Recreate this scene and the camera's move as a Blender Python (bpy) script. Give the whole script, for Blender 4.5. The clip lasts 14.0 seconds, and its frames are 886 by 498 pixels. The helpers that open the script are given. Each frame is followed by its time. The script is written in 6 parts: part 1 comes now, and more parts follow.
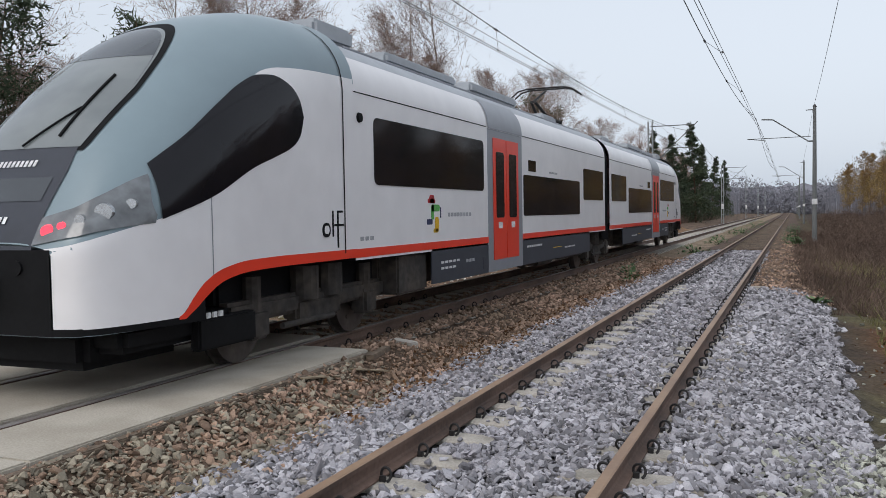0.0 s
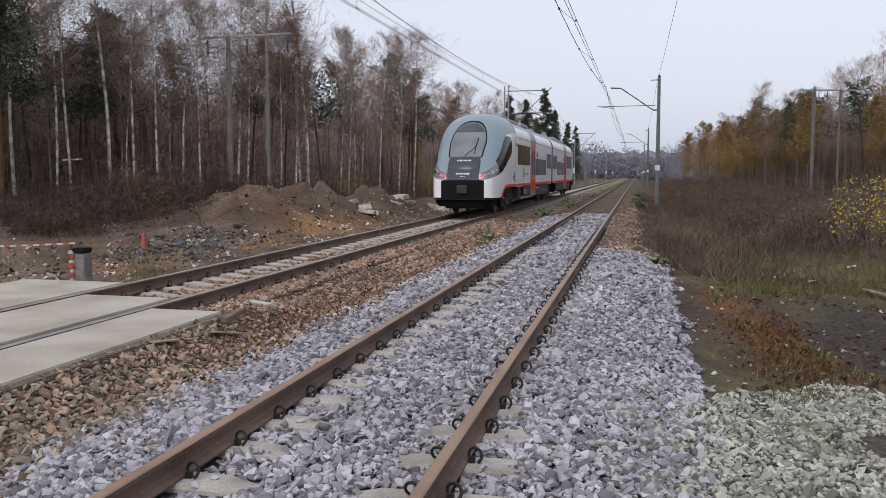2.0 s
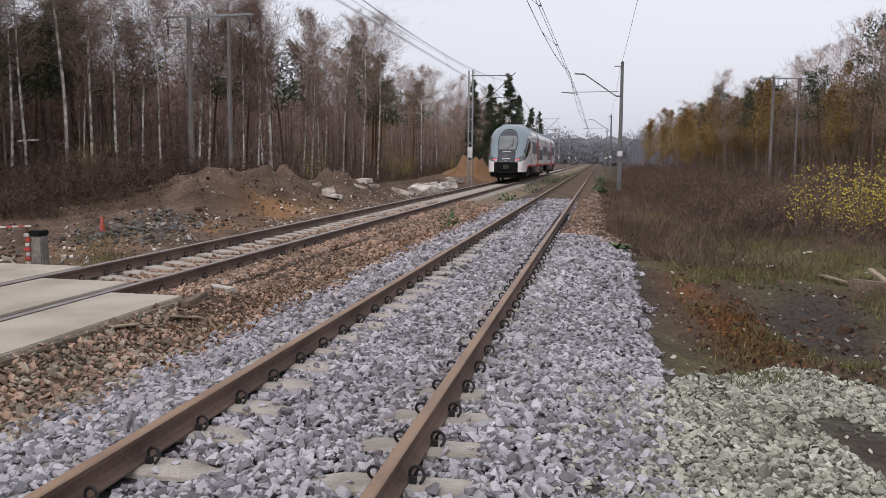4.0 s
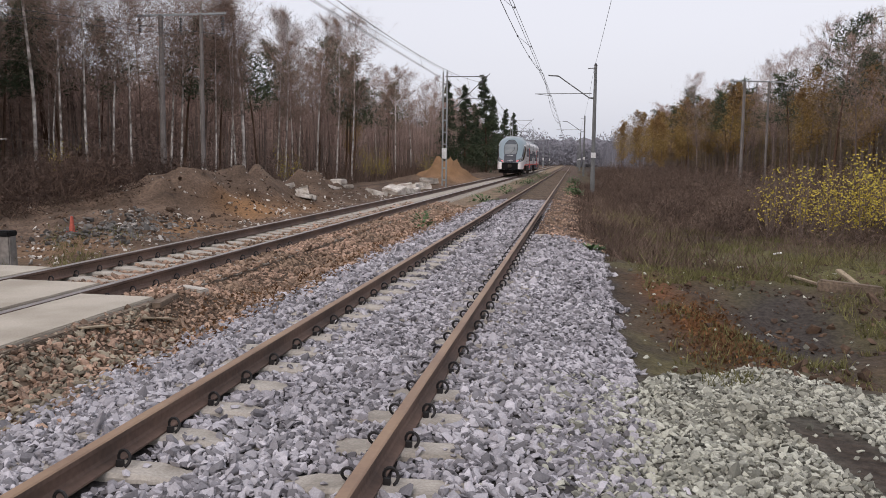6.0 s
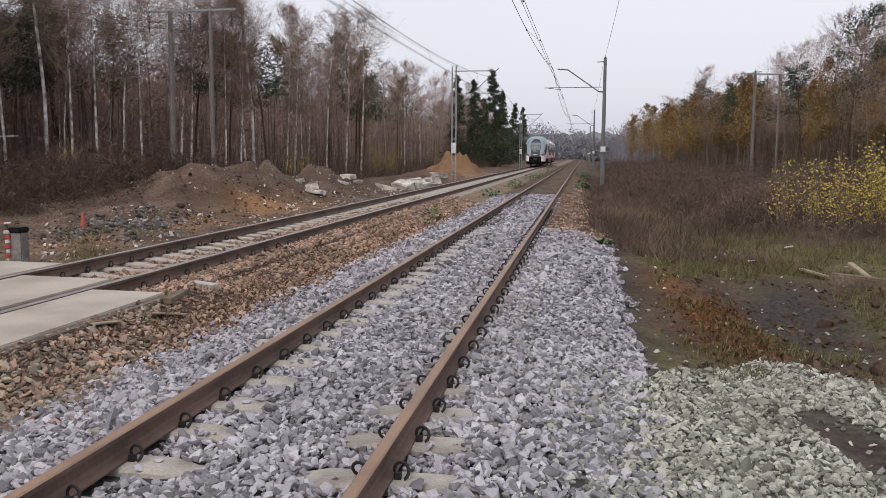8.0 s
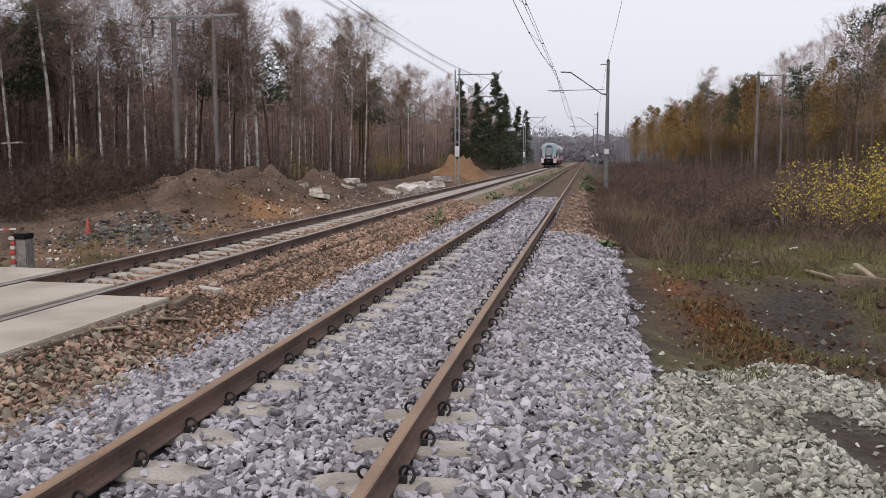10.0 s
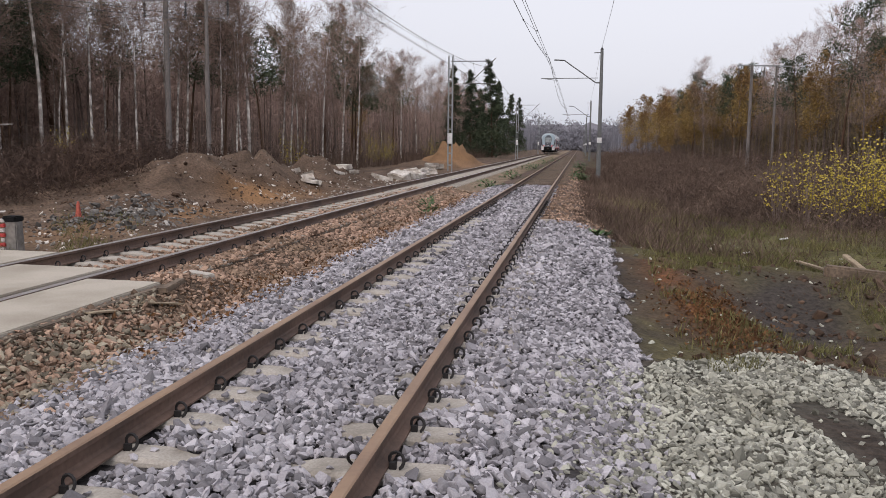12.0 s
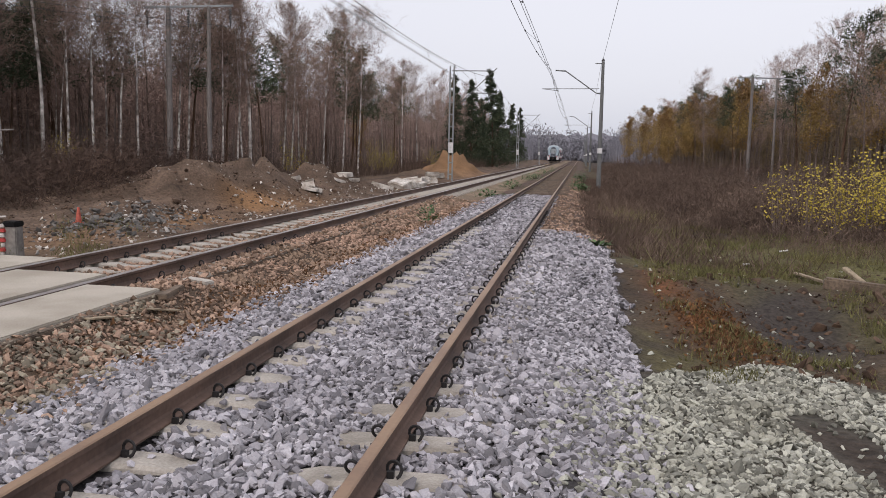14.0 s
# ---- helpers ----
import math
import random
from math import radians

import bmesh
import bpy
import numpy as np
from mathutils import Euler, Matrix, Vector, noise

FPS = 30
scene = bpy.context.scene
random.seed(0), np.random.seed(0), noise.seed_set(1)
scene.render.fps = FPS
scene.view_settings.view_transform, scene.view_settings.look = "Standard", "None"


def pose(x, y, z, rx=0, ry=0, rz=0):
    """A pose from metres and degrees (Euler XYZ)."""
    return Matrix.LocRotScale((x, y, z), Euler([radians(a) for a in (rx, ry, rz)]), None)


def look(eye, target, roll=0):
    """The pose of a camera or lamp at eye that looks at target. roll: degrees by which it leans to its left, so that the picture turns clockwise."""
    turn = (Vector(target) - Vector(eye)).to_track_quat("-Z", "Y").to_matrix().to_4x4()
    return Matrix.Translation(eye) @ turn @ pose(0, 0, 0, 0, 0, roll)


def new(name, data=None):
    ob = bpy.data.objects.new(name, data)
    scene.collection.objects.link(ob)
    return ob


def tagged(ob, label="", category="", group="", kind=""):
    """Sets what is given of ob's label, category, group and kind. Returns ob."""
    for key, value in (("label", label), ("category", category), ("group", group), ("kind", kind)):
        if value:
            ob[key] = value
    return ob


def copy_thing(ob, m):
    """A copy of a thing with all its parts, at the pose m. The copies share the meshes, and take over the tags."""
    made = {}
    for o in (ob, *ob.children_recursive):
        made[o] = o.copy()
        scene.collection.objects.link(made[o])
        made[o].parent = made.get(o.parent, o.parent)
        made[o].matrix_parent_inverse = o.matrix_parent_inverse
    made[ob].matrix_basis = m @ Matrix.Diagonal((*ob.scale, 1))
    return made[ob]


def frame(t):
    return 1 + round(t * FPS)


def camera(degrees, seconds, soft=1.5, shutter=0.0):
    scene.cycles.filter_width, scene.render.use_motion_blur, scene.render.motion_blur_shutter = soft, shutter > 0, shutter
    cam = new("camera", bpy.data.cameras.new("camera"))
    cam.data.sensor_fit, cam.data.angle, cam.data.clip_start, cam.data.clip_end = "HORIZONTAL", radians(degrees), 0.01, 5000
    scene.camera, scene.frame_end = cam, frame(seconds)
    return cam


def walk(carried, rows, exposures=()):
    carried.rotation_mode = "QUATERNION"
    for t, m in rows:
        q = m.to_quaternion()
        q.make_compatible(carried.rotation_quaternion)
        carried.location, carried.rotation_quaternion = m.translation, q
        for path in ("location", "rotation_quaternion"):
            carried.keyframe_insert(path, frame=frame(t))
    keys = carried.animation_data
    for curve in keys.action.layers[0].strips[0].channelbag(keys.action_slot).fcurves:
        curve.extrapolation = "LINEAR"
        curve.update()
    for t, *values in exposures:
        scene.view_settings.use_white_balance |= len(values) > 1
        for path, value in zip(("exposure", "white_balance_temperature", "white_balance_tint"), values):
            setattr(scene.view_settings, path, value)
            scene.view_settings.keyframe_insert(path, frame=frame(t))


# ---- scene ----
FOV = 54.83
EYE = (1.774, 0.0, 1.537)
PATH = [
    (0, (-2.019, 9.244, 1.130), -0.98),
    (0.5, (-1.762, 9.332, 0.903), 0.27),
    (1, (-1.459, 9.436, 0.824), 0.56),
    (1.5, (-0.865, 9.615, 0.777), 0.03),
    (2, (-0.435, 9.713, 0.662), -0.04),
    (2.5, (-0.108, 9.772, 0.557), -0.03),
    (3, (-0.124, 9.764, 0.503), -0.04),
    (5.5, (0.254, 9.827, 0.484), 0.89),
    (6, (0.283, 9.833, 0.495), 0.65),
    (6.5, (0.215, 9.814, 0.415), 0.39),
    (7, (0.106, 9.797, 0.428), 0.31),
    (7.5, (0.172, 9.808, 0.428), 0.44),
    (10, (0.124, 9.805, 0.473), -0.04),
    (10.5, (0.238, 9.824, 0.480), 0.10),
    (11, (0.208, 9.817, 0.455), -0.11),
    (11.5, (0.226, 9.807, 0.345), 0.21),
    (12, (0.224, 9.804, 0.323), 0.62),
    (12.5, (0.176, 9.804, 0.382), 0.85),
    (13, (0.175, 9.800, 0.352), 0.75),
    (13.5, (0.272, 9.823, 0.415), 1.14),
    (14, (0.223, 9.816, 0.428), 1.14),
]
cam = camera(FOV, 14.0, soft=0.75)
walk(cam, [(t, look(EYE, target, roll)) for t, target, roll in PATH],
     [(0, 0.0, 6500, 10.5), (0.5, 0.0, 6500, 13), (1.5, 0.0, 6500, 15), (3, 0.02, 6700, 17), (6.5, 0.06, 6900, 18), (14, 0.07, 6900, 18)])

# ---------------------------------------------------------------- light
world = bpy.data.worlds.new("overcast_sky")
scene.world = world
world.use_nodes = True
wn, wl = world.node_tree.nodes, world.node_tree.links
wn.clear()
sky = wn.new("ShaderNodeTexSky")
sky.sky_type, sky.sun_disc = "NISHITA", False
sky.sun_elevation, sky.sun_rotation = radians(38), radians(200)
sky.dust_density, sky.air_density, sky.ozone_density = 4.0, 1.2, 1.0
pale = wn.new("ShaderNodeHueSaturation")
pale.inputs["Saturation"].default_value = 0.25
sky_light = wn.new("ShaderNodeBackground")
sky_light.inputs["Strength"].default_value = 0.05
cloud_light = wn.new("ShaderNodeBackground")
cloud_light.inputs["Color"].default_value = (0.745, 0.835, 0.955, 1)
cloud_light.inputs["Strength"].default_value = 0.72
both = wn.new("ShaderNodeAddShader")
wout = wn.new("ShaderNodeOutputWorld")
wl.new(sky.outputs[0], pale.inputs["Color"])
wl.new(pale.outputs[0], sky_light.inputs["Color"])
wl.new(sky_light.outputs[0], both.inputs[0])
wl.new(cloud_light.outputs[0], both.inputs[1])
wl.new(both.outputs[0], wout.inputs["Surface"])

sun = new("sun", bpy.data.lights.new("sun", "SUN"))
sun.data.energy, sun.data.angle, sun.data.color = 0.8, radians(25), (1.0, 0.97, 0.93)
sun.matrix_world = look((0, 0, 30), (6, 22, 0))


# ---------------------------------------------------------------- materials
def material(name, colour, rough=0.8, metal=0.0, vary=0.25, grain=40.0, patch=3.0, bump=0.0, second=None, spec=0.5, island=0.0, attribute=""):
    """Base colour varied by a fine grain and by broad patches, towards `second` where given."""
    m = bpy.data.materials.new(name)
    m.use_nodes = True
    n, l = m.node_tree.nodes, m.node_tree.links
    b = n["Principled BSDF"]
    b.inputs["Roughness"].default_value, b.inputs["Metallic"].default_value = rough, metal
    b.inputs["Specular IOR Level"].default_value = spec
    where = n.new("ShaderNodeTexCoord")
    fine, broad = n.new("ShaderNodeTexNoise"), n.new("ShaderNodeTexNoise")
    fine.inputs["Scale"].default_value, fine.inputs["Detail"].default_value = grain, 3
    broad.inputs["Scale"].default_value, broad.inputs["Detail"].default_value = patch, 5
    l.new(where.outputs["Object"], fine.inputs["Vector"])
    l.new(where.outputs["Object"], broad.inputs["Vector"])
    mix = n.new("ShaderNodeMix")
    mix.data_type = "RGBA"
    other = second or tuple(c * (1 - vary) for c in colour)
    mix.inputs[6].default_value, mix.inputs[7].default_value = (*colour, 1), (*other, 1)
    ramp = n.new("ShaderNodeMapRange")
    ramp.inputs[1].default_value, ramp.inputs[2].default_value = 0.38, 0.64
    l.new(broad.outputs["Fac"], ramp.inputs[0])
    l.new(ramp.outputs[0], mix.inputs[0])
    last = mix.outputs[2]
    if attribute:
        a = n.new("ShaderNodeAttribute")
        a.attribute_name = attribute
        last = a.outputs["Color"]
    tone = n.new("ShaderNodeMapRange")
    tone.inputs[1].default_value, tone.inputs[2].default_value = 0.25, 0.75
    tone.inputs[3].default_value, tone.inputs[4].default_value = 1 - vary, 1 + vary
    l.new(fine.outputs["Fac"], tone.inputs[0])
    factor = tone.outputs[0]
    if island:
        g = n.new("ShaderNodeNewGeometry")
        r = n.new("ShaderNodeMapRange")
        r.inputs[3].default_value, r.inputs[4].default_value = 1 - island, 1 + island
        l.new(g.outputs["Random Per Island"], r.inputs[0])
        p = n.new("ShaderNodeMath")
        p.operation = "MULTIPLY"
        l.new(factor, p.inputs[0])
        l.new(r.outputs[0], p.inputs[1])
        factor = p.outputs[0]
    if attribute:
        p = n.new("ShaderNodeMath")
        p.operation = "MULTIPLY"
        q = n.new("ShaderNodeMapRange")
        q.inputs[1].default_value, q.inputs[2].default_value = 0.3, 0.7
        q.inputs[3].default_value, q.inputs[4].default_value = 0.75, 1.25
        l.new(broad.outputs["Fac"], q.inputs[0])
        l.new(factor, p.inputs[0])
        l.new(q.outputs[0], p.inputs[1])
        factor = p.outputs[0]
    scale = n.new("ShaderNodeVectorMath")
    scale.operation = "SCALE"
    l.new(last, scale.inputs[0])
    l.new(factor, scale.inputs["Scale"])
    l.new(scale.outputs[0], b.inputs["Base Color"])
    if bump:
        u = n.new("ShaderNodeBump")
        u.inputs["Strength"].default_value, u.inputs["Distance"].default_value = 1.0, bump
        l.new(fine.outputs["Fac"], u.inputs["Height"])
        l.new(u.outputs[0], b.inputs["Normal"])
    return m


def glowing(name, colour, strength):
    m = material(name, colour, 0.3)
    b = m.node_tree.nodes["Principled BSDF"]
    b.inputs["Emission Color"].default_value, b.inputs["Emission Strength"].default_value = (*colour, 1), strength
    return m


M = {}
M["ground"] = material("soil_and_gravel", (0.2, 0.15, 0.1), 0.95, vary=0.45, grain=14, patch=0.5, bump=0.06, attribute="tone", spec=0.2)
# Twigs of the far-off woods, greyed because distance haze is painted in.
M["hazed_twig"] = material("hazed_far_twigs", (0.36, 0.30, 0.285), 0.95, vary=0.3, grain=1.5, patch=0.25, second=(0.28, 0.23, 0.215), island=0.35, spec=0.1)
M["stone_mixed"] = material("dusty_gravel", (0.30, 0.262, 0.20), 0.9, vary=0.15, grain=90, patch=1.2, second=(0.20, 0.17, 0.13), island=0.55, spec=0.2)
M["stone_grey"] = material("grey_ballast", (0.35, 0.337, 0.358), 0.85, vary=0.15, grain=90, patch=1.2, second=(0.262, 0.25, 0.268), island=0.62, spec=0.3)
M["stone_brown"] = material("old_ballast", (0.355, 0.24, 0.178), 0.9, vary=0.2, grain=70, patch=0.8, second=(0.22, 0.155, 0.11), island=0.55, spec=0.2)
M["stone_pale"] = material("pale_gravel", (0.35, 0.35, 0.30), 0.9, vary=0.15, grain=90, patch=1.2, second=(0.26, 0.255, 0.21), island=0.6, spec=0.2)
M["rail"] = material("rusty_rail", (0.155, 0.096, 0.072), 0.8, 0.0, vary=0.2, grain=25, patch=1.1, second=(0.085, 0.055, 0.043), bump=0.002)
M["rail_top"] = material("rusted_rail_head", (0.31, 0.20, 0.125), 0.55, 0.1, vary=0.08, grain=30, patch=1.2, second=(0.24, 0.15, 0.098))
M["rail_shiny"] = material("worn_rail_head", (0.36, 0.33, 0.31), 0.4, 0.4, vary=0.15, grain=30, patch=2.5, second=(0.28, 0.24, 0.22))
M["concrete"] = material("sleeper_concrete", (0.46, 0.42, 0.37), 0.9, vary=0.2, grain=60, patch=3.0, second=(0.30, 0.27, 0.23), bump=0.003, island=0.15)
M["slab"] = material("crossing_concrete", (0.465, 0.42, 0.355), 0.9, spec=0.15, vary=0.16, grain=60, patch=1.1, second=(0.35, 0.31, 0.255), bump=0.002)
M["timber"] = material("old_sleeper_timber", (0.17, 0.125, 0.09), 0.95, vary=0.4, grain=20, patch=2)
M["clip"] = material("dark_steel_clip", (0.022, 0.02, 0.02), 0.6, 0.3, vary=0.3, grain=80)
M["mast"] = material("weathered_mast", (0.16, 0.165, 0.165), 0.85, vary=0.2, grain=15, patch=1.2)
M["mast_pale"] = material("galvanised_mast", (0.30, 0.32, 0.33), 0.6, 0.3, vary=0.15, grain=15, patch=1.2)
M["wire"] = material("overhead_wire", (0.09, 0.09, 0.095), 0.6, 0.5, vary=0.1)
M["insulator"] = material("dark_insulator", (0.03, 0.025, 0.025), 0.3)
M["pole"] = material("weathered_pole", (0.19, 0.17, 0.16), 0.9, vary=0.25, grain=12, patch=1.0)
M["birch_bark"] = material("birch_bark", (0.62, 0.58, 0.54), 0.9, vary=0.35, grain=9, patch=2.6, second=(0.16, 0.13, 0.115), spec=0.2)
M["brown_bark"] = material("grey_brown_bark", (0.22, 0.17, 0.148), 0.95, vary=0.35, grain=8, patch=1.5, spec=0.1)
M["pine_bark"] = material("pine_bark", (0.13, 0.08, 0.055), 0.95, vary=0.35, grain=8, patch=1.0, spec=0.1)
M["twig"] = material("bare_twigs", (0.38, 0.28, 0.24), 0.95, vary=0.3, grain=1.5, patch=0.25, second=(0.29, 0.205, 0.175), island=0.35, spec=0.1)
M["twig_grey"] = material("birch_twigs", (0.31, 0.225, 0.19), 0.95, vary=0.3, grain=1.5, patch=0.4, second=(0.23, 0.16, 0.13), island=0.35, spec=0.1)
M["autumn"] = material("rusty_leaves", (0.30, 0.205, 0.075), 0.9, vary=0.3, grain=1.5, patch=0.3, second=(0.20, 0.115, 0.055), island=0.4, spec=0.1)
M["yellow"] = material("yellow_leaves", (0.42, 0.32, 0.05), 0.8, vary=0.3, grain=2, patch=0.5, second=(0.25, 0.22, 0.05), island=0.4, spec=0.2)
M["needle"] = material("pine_needles", (0.08, 0.10, 0.06), 0.9, vary=0.35, grain=2, patch=0.4, second=(0.052, 0.068, 0.045), island=0.4, spec=0.1)
M["brush"] = material("dry_brush", (0.165, 0.118, 0.092), 0.95, vary=0.3, grain=2, patch=0.45, second=(0.08, 0.056, 0.046), island=0.4, spec=0.1)
M["grass"] = material("withered_grass", (0.15, 0.135, 0.062), 0.95, vary=0.3, grain=3, patch=0.5, second=(0.12, 0.12, 0.05), island=0.4, spec=0.1)
M["weed"] = material("green_weed", (0.075, 0.14, 0.05), 0.8, vary=0.3, grain=5, patch=1, second=(0.05, 0.09, 0.03), island=0.35)
M["rubble"] = material("pale_rubble", (0.58, 0.55, 0.51), 0.9, vary=0.25, grain=12, patch=2, second=(0.30, 0.26, 0.22), island=0.35)
# Distance haze is painted into this lighter, bluish-grey wood colour.
M["hazed_wood"] = material("hazed_distant_woods", (0.235, 0.235, 0.265), 1.0, vary=0.2, grain=0.4, patch=0.05, second=(0.19, 0.185, 0.205), spec=0.0, island=0.3)
M["plank"] = material("weathered_plank", (0.36, 0.29, 0.20), 0.9, vary=0.3, grain=30, patch=3, second=(0.2, 0.15, 0.1))
M["white_paint"] = material("white_train_paint", (0.86, 0.83, 0.83), 0.32, vary=0.03, grain=3, patch=0.6, second=(0.80, 0.77, 0.77))
M["shell"] = material("blue_grey_train_paint", (0.22, 0.285, 0.315), 0.3, vary=0.03, grain=3, patch=0.6, second=(0.205, 0.265, 0.295))
M["grey_paint"] = material("grey_train_paint", (0.27, 0.28, 0.31), 0.4, vary=0.06, grain=4, patch=0.8)
M["roof_paint"] = material("light_grey_roof_paint", (0.40, 0.42, 0.45), 0.5, vary=0.08, grain=4, patch=0.8)
M["dark_paint"] = material("dark_grey_train_paint", (0.05, 0.054, 0.068), 0.5, spec=0.25, vary=0.08, grain=5, patch=0.8)
M["black"] = material("black_plastic", (0.008, 0.008, 0.009), 0.7, vary=0.2, grain=20, spec=0.15)
M["red_paint"] = material("red_train_paint", (0.85, 0.05, 0.02), 0.35, vary=0.05, grain=4, patch=0.8)
M["glass"] = material("dark_window_glass", (0.012, 0.011, 0.014), 0.06, vary=0.1, grain=1, spec=0.28)
# Brightness seen in the windscreen is put into this pale grey base.
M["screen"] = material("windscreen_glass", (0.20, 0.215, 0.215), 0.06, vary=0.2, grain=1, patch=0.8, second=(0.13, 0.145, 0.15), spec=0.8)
M["shade"] = material("tinted_glass", (0.06, 0.066, 0.075), 0.08, vary=0.1, grain=1)
M["lamp_glass"] = material("headlamp_glass", (0.17, 0.18, 0.19), 0.12, vary=0.3, grain=9, patch=5, second=(0.11, 0.115, 0.12), spec=0.8)
M["chrome"] = material("lamp_reflector", (0.6, 0.61, 0.62), 0.18, 0.9, vary=0.1)
M["tail"] = glowing("tail_lamp_red", (1.0, 0.05, 0.08), 1.6)
M["under"] = material("dusty_running_gear", (0.038, 0.033, 0.03), 0.85, vary=0.5, grain=9, patch=3, second=(0.065, 0.052, 0.042))
M["steel"] = material("wheel_steel", (0.14, 0.12, 0.11), 0.5, 0.6, vary=0.3, grain=9)
M["lettering"] = material("white_lettering", (0.75, 0.75, 0.75), 0.5)
M["soft_lettering"] = material("grey_lettering", (0.42, 0.42, 0.44), 0.5)
M["logo_green"] = material("green_vinyl", (0.12, 0.5, 0.1), 0.5)
M["logo_yellow"] = material("yellow_vinyl", (0.85, 0.5, 0.02), 0.5)
M["logo_blue"] = material("navy_vinyl", (0.02, 0.03, 0.10), 0.5)
M["logo_crimson"] = material("crimson_vinyl", (0.5, 0.01, 0.02), 0.5)
M["tape_red"] = material("red_barrier_tape", (0.45, 0.05, 0.045), 0.6)
M["tape_white"] = material("white_barrier_tape", (0.52, 0.49, 0.47), 0.6)
M["sign"] = material("white_enamel", (0.75, 0.75, 0.75), 0.4)


# ---------------------------------------------------------------- helpers
def mesh_of(name, verts, faces, *mats, smooth=False, slots=None):
    me = bpy.data.meshes.new(name)
    me.from_pydata([tuple(v) for v in verts], [], [tuple(f) for f in faces])
    for m in mats:
        me.materials.append(m)
    if slots is not None:
        me.polygons.foreach_set("material_index", slots)
    if smooth:
        me.polygons.foreach_set("use_smooth", [True] * len(me.polygons))
    me.update()
    return me


def solid(name, verts, faces, mat, parent=None, label="", smooth=False, category="", kind="", group=""):
    ob = new(name, mesh_of(name, verts, faces, mat, smooth=smooth))
    if parent:
        ob.parent = parent
    return tagged(ob, label, category, group, kind)


def part(name, bm, mat, parent, label="", smooth=False):
    me = bpy.data.meshes.new(name)
    bmesh.ops.recalc_face_normals(bm, faces=bm.faces)
    bm.to_mesh(me)
    bm.free()
    me.materials.append(mat)
    if smooth:
        me.polygons.foreach_set("use_smooth", [True] * len(me.polygons))
    ob = new(name, me)
    ob.parent = parent
    return tagged(ob, label)


def box(bm, x0, x1, y0, y1, z0, z1, bevel=0.0):
    made = bmesh.ops.create_cube(bm, size=1.0, matrix=Matrix.LocRotScale(((x0 + x1) / 2, (y0 + y1) / 2, (z0 + z1) / 2), None, (x1 - x0, y1 - y0, z1 - z0)))
    if bevel:
        edges = list({e for v in made["verts"] for e in v.link_edges})
        bmesh.ops.bevel(bm, geom=edges, offset=bevel, segments=2, affect="EDGES")
    return bm


def rod(bm, a, b, r0, r1=None, sides=8):
    a, b = Vector(a), Vector(b)
    r1 = r0 if r1 is None else r1
    way = b - a
    turn = way.to_track_quat("Z", "Y").to_matrix().to_4x4()
    bmesh.ops.create_cone(bm, cap_ends=True, segments=sides, radius1=r0, radius2=r1, depth=way.length, matrix=Matrix.Translation((a + b) / 2) @ turn)
    return bm


def smoothstep(a, b, x):
    t = np.clip((x - a) / (b - a), 0, 1)
    return t * t * (3 - 2 * t)


def wobble(x, y, s, seed=0.0):
    """Smooth unevenness between about -1 and 1."""
    return (np.sin(x * s * 1.3 + seed) * np.cos(y * s * 0.9 + 1.7 * seed) + 0.6 * np.sin(x * s * 2.9 + y * s * 2.1 + 2.3 * seed) + 0.35 * np.cos(x * s * 5.3 - y * s * 4.7 + seed)) / 1.6


SOIL = (3.70, 5.62, -0.24)


def pad_end(x):
    """How far along the track the gravel path beside it reaches."""
    return np.interp(x, [2.0, 3.0, 3.8, 4.4, 5.5], [7.3, 7.8, 8.3, 7.5, 7.0])


LEFT = -4.5          # middle of the other track
PITCH, FIRST = 0.6, 4.25


